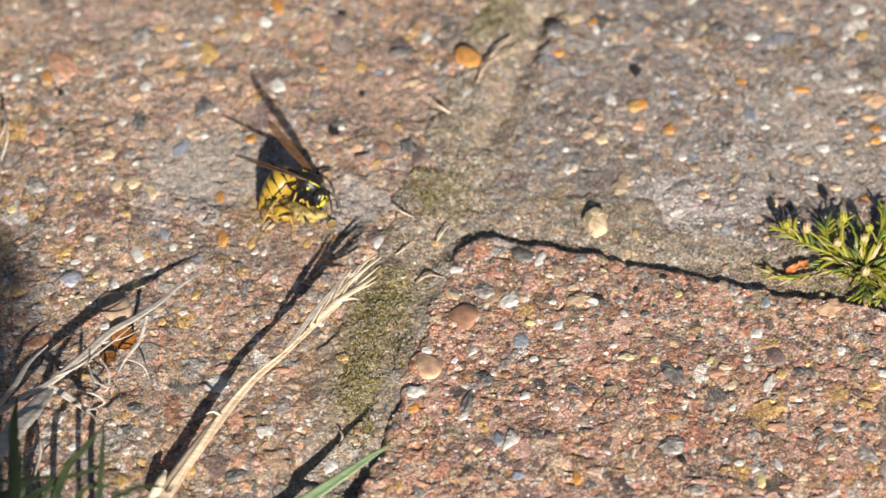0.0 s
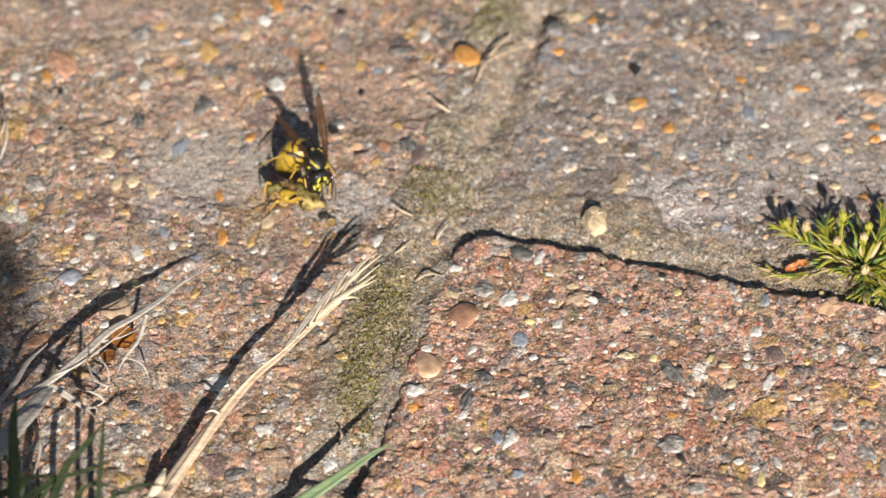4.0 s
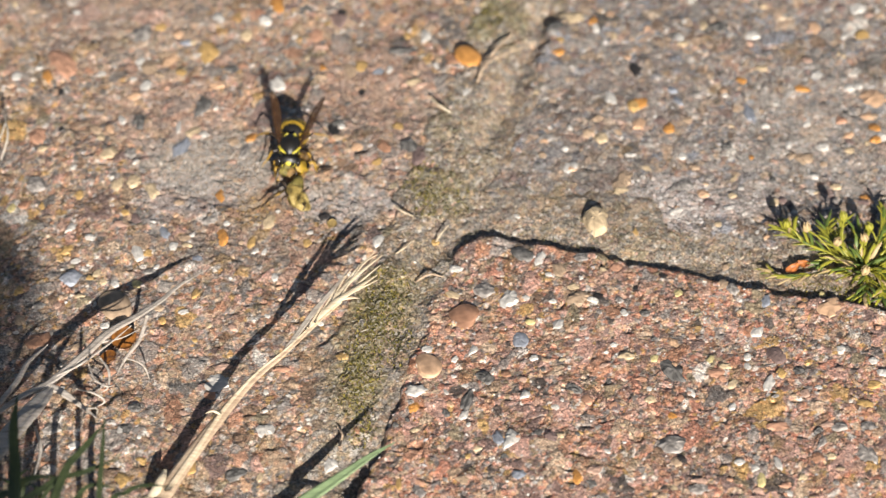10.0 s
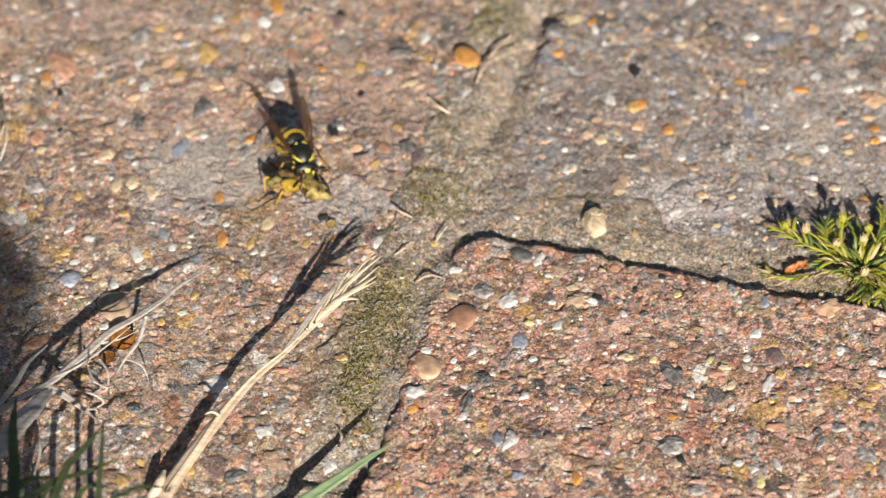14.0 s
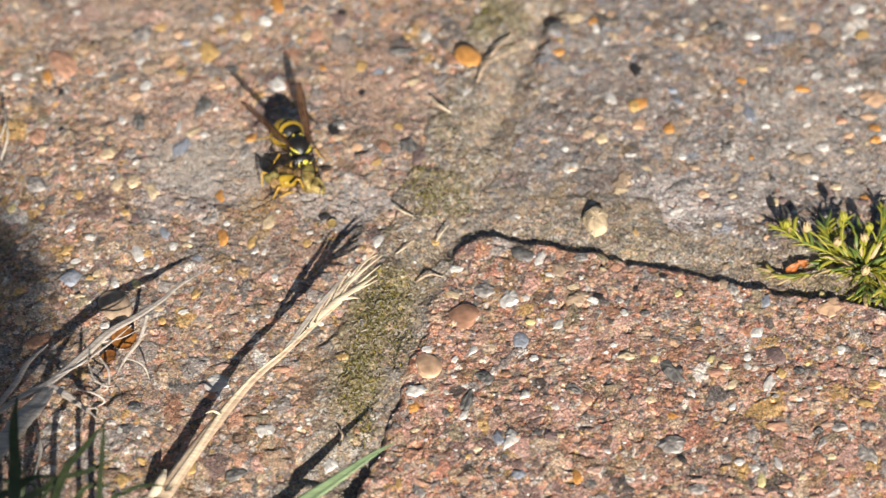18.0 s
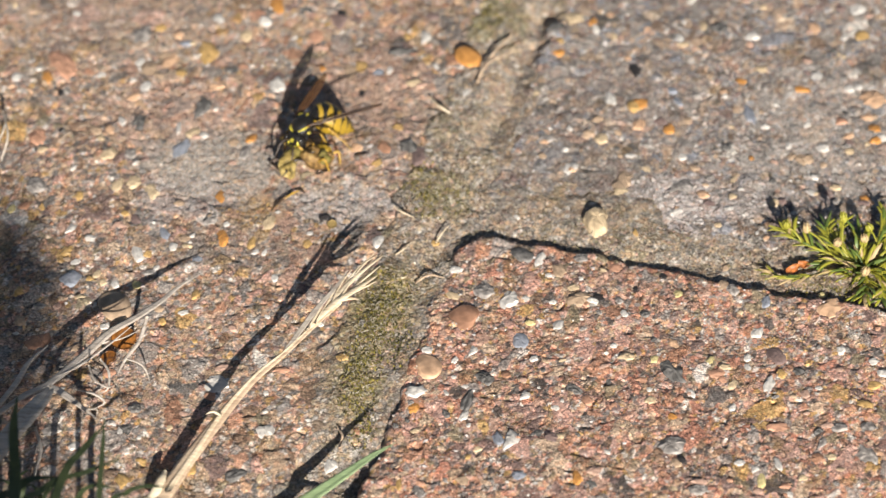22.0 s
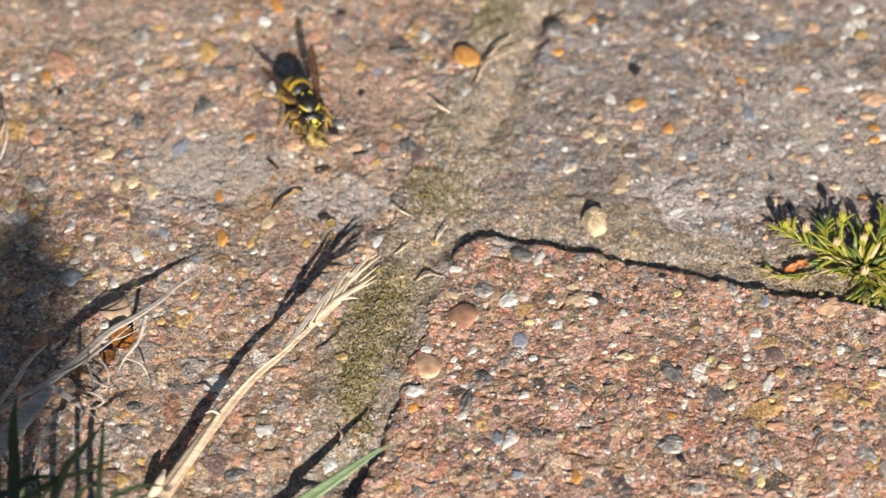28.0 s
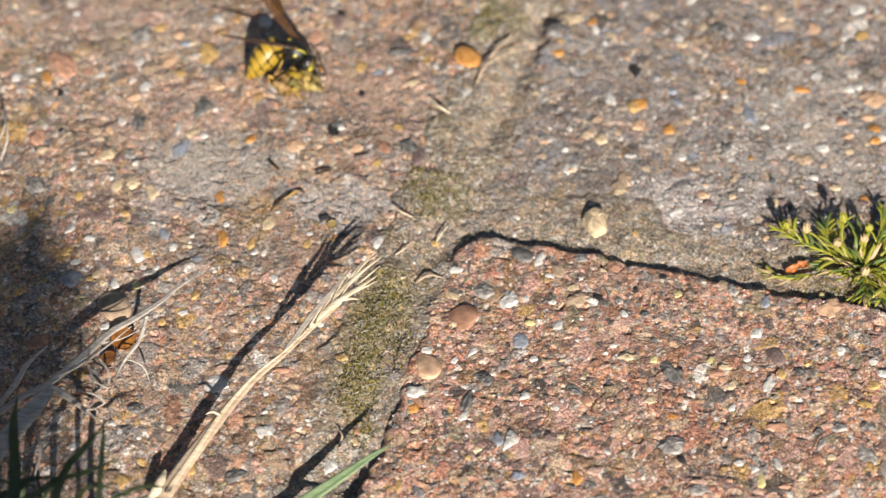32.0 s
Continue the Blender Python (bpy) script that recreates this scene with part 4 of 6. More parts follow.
pebble(57.7, -51.3, 2.6, 2.2, 14, "rust")
pebble(60.0, -50.9, 1.6, 1.1, -3, "cream")
pebble(65.6, -50.4, 3.8, 3.9, 12, "grey")
pebble(52.4, -44.1, 3.9, 2.2, -17, "salmon")
pebble(61.5, -44.1, 3.0, 2.0, 1, "grey")
pebble(66.1, -44.1, 2.6, 2.8, -7, "grey")
pebble(39.3, -58.4, 4.0, 1.6, 8, "grey")
pebble(35.6, -58.2, 1.0, 1.6, 25, "cream")
pebble(26.1, -56.5, 1.4, 2.2, -8, "mauve")
pebble(56.2, -30.6, 2.7, 2.3, 4, "slate")
pebble(56.9, -36.5, 1.4, 1.7, -3, "pink")
pebble(67.7, -33.7, 3.0, 2.0, 15, "amber")
pebble(66.0, -38.7, 2.7, 2.0, 1, "amber")
# black stone added in place of the shaded hole beside the dry scrap
pebble(-19.4, 8.4, 1.7, 1.5, 10, "dark")


# ---- the dry stalk with a frayed tip, and other grass ----
def strand(name, points, radii, mat, label="", category="", parent=None, flat=1.0, sides=8, n=24, fold=0.0, group=""):
    v, f = tube(points, radii, 2 * sides if fold else sides, flat, n, (0, 0, 1), fold, 0.1 if fold else 0.05)
    ob = place(name, mesh_of(name, v, f, mat), parent)
    return tagged(ob, label, category, group)


def dry_stalk():
    t = thing("dry_grass_stalk", "pale golden dry grass stalk with a frayed tip", "dry grass")
    strand("stem", [(-43.4, -63.1, 2.4), (-39.2, -54.2, 3.2), (-34.3, -45.2, 4.2), (-29.9, -38.0, 5.0), (-25.2, -32.5, 5.7), (-20.6, -26.5, 6.4), (-16.4, -21.2, 7.0)],
           [1.4, 1.2, 0.92, 0.68, 0.52, 0.5, 0.5], m_straw, parent=t, flat=0.24, n=40)
    for dx, dz, w in ((0.35, 0.35, 0.22), (-0.3, 0.5, 0.2), (0.1, 0.62, 0.16)):
        line = [(-42.5, -60.8, 2.6), (-38.5, -52.5, 3.4), (-34.3, -43.8, 4.4), (-29.8, -36.7, 5.1), (-25.2, -31.6, 5.8), (-20.4, -25.4, 6.5)]
        strand("fibre", [(x + 0.5 + dx * (0.9 - 0.1 * i), y + dx * 0.4, z + 0.3 * dz * (1.35 - 0.17 * i)) for i, (x, y, z) in enumerate(line)], [w * 1.5, w, w * 0.8, w * 0.5], m_chaff, parent=t, sides=6, n=30)
    # the head lies pressed flat
    low = lambda p: (p[0], p[1] + 0.7 * (p[2] - 7.0), 7.0 + 0.4 * (p[2] - 7.0))
    strand("husk", [(-21.7, -27.5, 6.4), (-17.4, -22.0, 7.2), (-14.0, -19.0, 7.6), (-10.5, -15.5, 7.6)], [0.3, 0.62, 0.5, 0.06], m_chaff, "cream papery husk", parent=t, flat=0.4)
    strand("husk", [(-20.0, -25.5, 6.6), (-16.0, -18.6, 7.3), (-13.0, -14.4, 7.5), (-9.8, -10.7, 7.6)], [0.25, 0.46, 0.34, 0.05], m_chaff, parent=t, flat=0.5)
    strand("husk", [(-16.5, -20.8, 7.0), (-14.6, -20.1, 6.8), (-13.3, -19.9, 6.4)], [0.4, 0.35, 0.06], m_chaff, parent=t, flat=0.5)
    for a, b, c in (((-18.3, -22.8, 7.0), (-14.3, -15.3, 8.0), (-10.9, -11.2, 8.8)), ((-17.4, -22.4, 7.2), (-12.5, -16.7, 8.0), (-10.1, -13.6, 8.0)),
                    ((-20.3, -26.3, 6.8), (-18.1, -21.0, 7.2), (-15.5, -14.5, 7.6)), ((-21.3, -27.4, 6.8), (-19.2, -22.6, 7.4), (-17.5, -17.3, 7.6)),
                    ((-16.5, -21.0, 7.4), (-13.0, -14.1, 8.4), (-10.5, -12.0, 9.0)), ((-17.8, -22.1, 7.2), (-16.1, -17.3, 7.8), (-14.6, -14.5, 8.0)),
                    ((-16.5, -21.2, 7.4), (-12.1, -18.0, 7.6), (-10.5, -16.3, 7.2))):
        strand("awn", [a, low(b), low(c)], [0.2, 0.17, 0.04], m_chaff, parent=t, sides=5, n=12)
    strand("sheath", [(-26.2, -33.9, 5.4), (-23.3, -29.1, 6.2), (-20.4, -23.8, 7.0), (-17.4, -19.0, 7.6), (-15.2, -14.7, 8.0)], [0.15, 0.4, 0.45, 0.32, 0.06], m_sheath, "grey-brown papery sheath", parent=t, flat=0.3, n=30, fold=0.3)
    strand("torn_fibre", [(-34.3, -45.7, 4.8), (-35.5, -45.2, 5.2), (-36.7, -45.5, 5.0)], [0.22, 0.2, 0.05], m_chaff, parent=t, sides=5, n=10)
    strand("root_end", [(-44.4, -61.9, 2.2), (-43.0, -58.9, 3.4), (-42.5, -56.4, 3.2)], [0.9, 0.7, 0.25], m_chaff, parent=t, flat=0.5)


dry_stalk()


def dead_tuft():
    t = thing("dead_grass_clump", "bleached grey dead grass leaves with curled torn fibres", "dry grass")
    strand("leaf", [(-69.2, -58.0, 6), (-66.0, -52.7, 7), (-63.3, -47.5, 7), (-61.7, -43.6, 6.6), (-60.9, -40.7, 6)], [1.5, 1.55, 1.45, 1.05, 0.5], m_deadleaf, parent=t, flat=0.3, n=36, fold=0.35)
    strand("leaf", [(-69.3, -44.2, 3.5), (-65.1, -41.4, 5), (-61.4, -39.8, 6), (-56.8, -34.4, 6.3), (-52.7, -28.1, 6.2), (-48.6, -23.5, 5.6), (-45.0, -18.9, 5), (-42.1, -14.2, 4.4), (-38.2, -10.1, 4)], [0.5, 0.55, 0.6, 0.75, 0.7, 0.6, 0.45, 0.3, 0.08], m_deadleaf, parent=t, flat=0.5, n=54, fold=0.3)
    strand("leaf", [(-69.5, -41.8, 3), (-66.8, -37.1, 3.8), (-65.1, -32.9, 4.4), (-62.3, -28.9, 4.6)], [0.45, 0.5, 0.42, 0.1], m_deadleaf, parent=t, flat=0.5)
    strand("leaf", [(-61.1, -40.7, 6), (-59.2, -41.3, 5.4), (-56.5, -43.1, 4.6), (-53.6, -45.1, 3.6)], [0.8, 0.7, 0.45, 0.12], m_deadleaf, parent=t, flat=0.4, fold=0.3)
    for pts, r in (([(-47.0, -22.8, 5.2), (-48.0, -27.7, 4.4), (-49.8, -31.1, 4), (-51.2, -34.7, 3.4)], 0.34), ([(-53.9, -31.5, 4), (-52.4, -34.9, 4.4), (-52.3, -38.0, 3.8), (-53.5, -39.0, 3.4)], 0.22), ([(-55.7, -32.6, 3.6), (-54.5, -36.6, 4.2), (-52.4, -38.4, 4.2), (-51.1, -36.7, 3.4)], 0.2), ([(-57.3, -38.1, 3.4), (-54.3, -39.8, 4), (-52.7, -41.3, 3.6), (-54.9, -42.0, 2.6)], 0.22), ([(-49.8, -31.5, 4), (-47.8, -32.7, 4.2), (-46.7, -33.6, 3.6), (-46.0, -35.2, 2.6)], 0.2), ([(-63.1, -46.5, 3), (-61.9, -51.3, 3), (-62.3, -55.3, 2.6), (-63.0, -58.7, 2)], 0.28), ([(-57.0, -34.1, 5.8), (-59.5, -35.9, 6.2), (-59.8, -34.7, 5.6), (-59.0, -33.2, 5.0)], 0.2), ([(-56.3, -31.7, 5.8), (-53.6, -30.5, 6.4), (-50.7, -28.7, 5.8), (-48.1, -25.8, 5.0)], 0.2), ([(-58.4, -40.5, 4.4), (-55.6, -43.2, 4.2), (-53.7, -43.2, 3.8), (-54.0, -44.7, 3.0)], 0.16), ([(-60.5, -38.5, 6.4), (-56.8, -36.3, 6.8), (-52.7, -31.3, 6.6), (-49.3, -25.8, 5.8)], 0.24)):
        strand("fibre", pts, [r * 0.8, r, r * 0.8, r * 0.3], m_deadleaf, parent=t, sides=6, n=22, flat=0.6)


dead_tuft()


def leaf_scrap(points_w, name, label, mat, x, y, z, turn, tilt, size, curl, broad=1.0):
    """A torn, curled piece of leaf with thickness."""
    n = 9
    u, v = np.meshgrid(np.linspace(-1, 1, n), np.linspace(-1, 1, n), indexing="ij")
    w = 1 - 0.25 * np.abs(v) ** 2 + 0.25 * (lattice(u * 5, v * 5, 1.5, points_w) - 0.5)
    X, Y, Z = u * w, broad * v * (1 - 0.3 * u * u), curl * (u * u + 0.6 * v * v) + 0.15 * (lattice(u * 4, v * 4, 1.4, points_w + 1) - 0.5)
    top = np.stack([X, Y, Z], -1).reshape(-1, 3) * size
    bot = top - (0, 0, 0.12)
    f = grid_faces(n, n)
    k = n * n
    faces = f.tolist() + (f[:, ::-1] + k).tolist()
    ring = [i for i in range(n)] + [i * n + n - 1 for i in range(1, n)] + [(n - 1) * n + j for j in range(n - 2, -1, -1)] + [i * n for i in range(n - 2, 0, -1)]
    faces += [[a, a + k, b + k, b] for a, b in zip(ring, ring[1:] + ring[:1])]
    ob = place(name, mesh_of(name, np.vstack([top, bot]), faces, mat), None, "", pose(x * MM, y * MM, z * MM, tilt, -15, turn))
    return tagged(ob, label, "dead leaf")


leaf_scrap(31, "dead_leaf_scrap", "shiny orange-brown scrap of dead leaf", m_orangeleaf, -50.9, -23.4, 1.2, 25, 22, 2.0, 0.1)
leaf_scrap(33, "dead_leaf_scrap", "small orange-brown scrap of dead leaf", m_orangeleaf, -53.0, -27.7, 0.9, -30, 18, 1.3, 0.12)
leaf_scrap(35, "dead_leaf_scrap", "curled rust-red dry leaf by the weed", m_redleaf, 56.8, -5.6, 0.5, 25, 30, 1.3, 0.35, 0.5)
leaf_scrap(36, "dead_leaf_scrap", "curled rust-red dry leaf by the weed", m_redleaf, 58.8, -4.6, 0.6, -25, 34, 1.2, 0.35, 0.5)
leaf_scrap(39, "dry_moss_scrap", "yellow-brown dry scrap lying on the slab", m_mossbrown, -18.3, 6.4, 0.1, 40, 10, 0.8, 0.2)


def dry_bits():
    for pts, r, mat in (([(-8.1, 10.0, 1.0), (-6.7, 8.0, 1.4), (-4.8, 7.6, 0.6)], 0.22, m_chaff), ([(-1.1, 1.4, 0.4), (-0.4, 2.8, 0.8), (0.8, 5.0, 0.8)], 0.2, m_chaff),
                        ([(11.9, 57.3, 0.6), (9.4, 52.2, 1.6), (7.2, 48.7, 1.0)], 0.28, m_straw), ([(5.6, 43.3, 0.5), (8.2, 48.0, 2.0), (16.3, 54.2, 1.2)], 0.2, m_straw),
                        ([(-2.1, 39.7, 0.6), (-0.4, 36.4, 1.2), (1.5, 35.3, 0.6)], 0.3, m_chaff), ([(-7.7, -5.5, 0.2), (-6.6, -7.7, 0.6), (-5.7, -6.8, 0.3)], 0.18, m_chaff),
                        ([(-4.5, -8.6, 0.2), (-2.2, -7.1, 0.6), (0.6, -7.5, 0.2)], 0.2, m_straw), ([(-7.8, -1.5, 0.2), (-6.4, -0.8, 0.8), (-5.2, 1.4, 0.4)], 0.16, m_chaff),
                        ([(-73.9, 20.7, 2.0), (-72.8, 23.9, 5.0), (-74.2, 30.3, 5.0)], 0.2, m_sheath), ([(-75.1, 25.3, 1.0), (-73.6, 28.7, 4.0), (-74.3, 33.8, 3.0)], 0.16, m_sheath),
                        ([(-16.1, -48.0, 0.4), (-15.6, -46.1, 1.0), (-16.4, -43.8, 0.6)], 0.2, m_straw), ([(-21.2, 19.3, 0.6), (-20.0, 19.3, 0.9), (-18.8, 20.4, 0.5)], 0.3, m_feeler),
                        ([(-29.2, 22.6, 0.5), (-28.4, 21.3, 0.8), (-27.4, 20.3, 0.4)], 0.25, m_feeler), ([(-14.8, 24.2, 0.4), (-13.7, 24.1, 0.7), (-12.5, 25.1, 0.4)], 0.25, m_feeler)):
        strand("dry_grass_bit", pts, [r, r, r * 0.5], mat, "thin dry scrap of grass on the paving", "plant scrap", None, 0.6, 6, 14, 0.0, "plant scraps")


dry_bits()

shoot = thing("pale_grass", "pale grey-green grass blade reaching over the slab edge", "grass", group="grass at the edge")
strand("blade", [(-26.9, -66.4, 0.5), (-20.5, -62.3, 2.5), (-14.6, -58.5, 4.5), (-10.7, -56.1, 6.0), (-7.3, -54.3, 7.0)], [1.3, 1.15, 0.8, 0.5, 0.05], m_palegrass, parent=shoot, flat=0.22, n=28, fold=0.3)
tussock = thing("grass_tussock", "dark green grass tussock at the edge of the paving", "grass", group="grass at the edge")
for root, pts, r in (((-64.8, -116.2, -8.0), [(-62.5, -90.6, 16.5), (-62.9, -75.9, 19.5), (-63.6, -67.3, 21.8), (-63.4, -61.4, 23.2)], 0.8),
                     ((-61.0, -113.3, -8.0), [(-58.7, -88.7, 13.5), (-56.4, -72.7, 16.5), (-53.3, -67.5, 18.0), (-50.4, -62.6, 18.8)], 0.64),
                     ((-52.2, -115.3, -8.0), [(-50.3, -90.2, 15.0), (-50.5, -76.7, 18.0), (-50.5, -69.0, 18.8), (-50.6, -62.1, 19.5)], 0.4),
                     ((-66.3, -109.5, -8.0), [(-63.9, -84.3, 15.0), (-58.8, -73.8, 15.8), (-53.1, -71.2, 16.5), (-47.8, -68.8, 17.2)], 0.64),
                     ((-51.3, -103.9, -8.0), [(-49.4, -79.2, 13.5), (-46.7, -74.0, 15.0), (-43.6, -73.4, 15.8), (-40.4, -74.4, 16.5)], 0.48),
                     ((-68.8, -109.3, -8.0), [(-66.3, -83.5, 16.5), (-62.7, -76.7, 18.0), (-60.2, -75.1, 18.8), (-56.1, -75.4, 19.5)], 0.8),
                     ((-57.1, -107.5, -8.0), [(-55.0, -82.8, 13.5), (-53.8, -74.7, 15.0), (-51.3, -73.2, 15.8), (-48.4, -74.1, 15.8)], 0.48)):
    strand("blade", [root, *pts], [r * 0.5, r, r, r * 0.8, 0.06], m_grass, parent=tussock, flat=0.2, n=30, fold=0.35)
corner_rng = random.Random(12)
for k in range(9):
    top = corner_rng.uniform(3, 7)
    bx, by = corner_rng.uniform(-70, -56), corner_rng.uniform(-66, -58)
    lx, ly = corner_rng.uniform(-4, 6), corner_rng.uniform(-1, 4)
    strand("blade", [(bx, by - 2, -3.0), (bx + lx * 0.2, by - 1, top * 0.5), (bx + lx * 0.6, by + ly * 0.5, top * 0.9), (bx + lx, by + ly, top)], [0.3, 0.4, 0.35, 0.2, 0.03], m_grass, parent=tussock, flat=0.2, n=14, fold=0.35)


def shade_clump(name, x, y, stems, height, half, lean, seed, label):
    """Unseen tall grass, added behind the camera to cast shade: leaning stems, each with a spray of broad leaves at the
    top.
    """
    rs = random.Random(seed)
    t = thing(name, label, "grass", x, y, -9.0, "grass clumps")
    for k in range(stems):
        h = height + rs.uniform(-9, 9)
        dx, dy = half * (2 * (k + rs.random()) / stems - 1), rs.uniform(-8, 8)
        bx, by = dx * 0.3 - lean, rs.uniform(-6, 6)
        stem = strand("stem", [(bx, by, 0), (bx + 0.15 * (dx - bx), by, h * 0.5), (dx, dy, h)], [0.6, 0.5, 0.35], m_grass, parent=t, sides=6, n=16)
        for q in range(7):
            a, reach, up = rs.uniform(0, 6.28), rs.uniform(10, 22), rs.uniform(-7, 7)
            cx, cy = reach * math.cos(a) * 0.8, reach * math.sin(a) * 0.7
            strand("leaf", [(dx, dy, h - 5), (dx + cx * 0.25, dy + cy * 0.25, h + up * 0.7), (dx + cx * 0.65, dy + cy * 0.65, h + up), (dx + cx, dy + cy, h + up * 0.6 - rs.uniform(0, 5))],
                   [0.5, 2.6, 3.0, 0.2], m_grass if q % 3 else m_deadleaf, "", "", stem, 0.3, 6, 14, 0.3)
    return t


# out of view, added only for the soft shade at the left edge
SHADE_CLUMPS = [shade_clump("grass_clump", 15, -724, 15, 298, 25, 60, 1, "unseen tall grass clump added behind the camera to shade the paving"),
         shade_clump("grass_clump", -20, -734, 15, 300, 26, 50, 2, "unseen tall grass clump added behind the camera to shade the paving")]


# ---- the small weed in the joint ----
def weed_leaf(length, width, seed):
    """A narrow pointed leaf, thick and slightly bowed, with a shallow groove above."""
    rs = random.Random(seed)
    bow, side = rs.uniform(-0.08, 0.2) * length, rs.uniform(-0.12, 0.12) * length
    return tube([(0, 0, 0), (0.35 * length, side * 0.5, bow * 0.8), (0.75 * length, side, bow), (length, side * 1.6, bow * 0.5)], [width * 0.7, width, width, width * 0.75, 0.04], 7, 0.5, 9, (0, 0, 1), 0.25)


LEAVES = [mesh_of("leaf", *weed_leaf(2.5 + 0.45 * (k % 4), 0.2 + 0.05 * (k % 3), 60 + k), m) for k in range(6) for m in (m_weed, m_weed_dark, m_weed_old)]
OX, OY = 68.0, -4.6


def weed_sprig(owner, points, pairs, size, dry, seed, spread=45):
    """A leaning stem with leaves in pairs, closer towards its tip."""
    rs = random.Random(seed)
    pts = [(x - OX, y - OY, z) for x, y, z in points]
    stem = strand("shoot", pts, [0.26, 0.22, 0.16], m_weed, parent=owner, sides=6, n=14)
    line = curve_through(pts, 40)
    for k in range(pairs):
        i = int(39 * (0.15 + 0.85 * ((k + 1) / pairs) ** 0.75)) - 1
        p, d = line[i], line[i] - line[max(i - 4, 0)]
        turn, rise = math.degrees(math.atan2(d[1], d[0])), math.degrees(math.atan2(d[2], math.hypot(d[0], d[1])))
        for side in (-1, 1):
            kind = 2 if rs.random() < dry else (1 if rs.random() < 0.3 else 0)
            ob = new("leaf", LEAVES[rs.randrange(6) * 3 + kind])
            ob.parent = stem
            a = size * rs.uniform(0.75, 1.2)
            ob.matrix_basis = pose(p[0] * MM, p[1] * MM, p[2] * MM, rs.uniform(-25, 25), -rise * 0.6 - rs.uniform(-14, 12), turn + side * rs.uniform(8, spread)) @ Matrix.Diagonal((a, a, a, 1))
    return stem


def weed_bud(owner, foot, tip, mat, label, seed):
    """A small closed flower with overlapping sepals on a thin stalk."""
    (x, y, z), q = foot, tip
    stalk = strand("bud_stalk", [(x - OX, y - OY, z), ((x + q[0]) / 2 - OX, (y + q[1]) / 2 - OY, (z + q[2]) / 2 + 0.5), (q[0] - OX, q[1] - OY, q[2])], [0.16, 0.13, 0.16], m_weed, parent=owner, sides=6, n=10)
    shapes = [ball(0.72, 0.72, 0.85, 10, 12, at=(0, 0, 0.3))]
    rs = random.Random(seed)
    for k in range(5):
        a = k * 1.257 + rs.uniform(-0.2, 0.2)
        c, d = math.cos(a), math.sin(a)
        shapes.append(tube([(0.25 * c, 0.25 * d, -0.5), (0.85 * c, 0.85 * d, 0.1), (0.8 * c, 0.8 * d, 0.8), (0.45 * c, 0.45 * d, 1.5)], [0.2, 0.42, 0.36, 0.05], 7, 0.4, 9))
    part("bud", joined(shapes), mat, stalk, label, pose((q[0] - OX) * MM, (q[1] - OY) * MM, q[2] * MM, rs.uniform(-30, 10), rs.uniform(-25, 25), 0) @ Matrix.Diagonal((0.72, 0.72, 0.85, 1)))


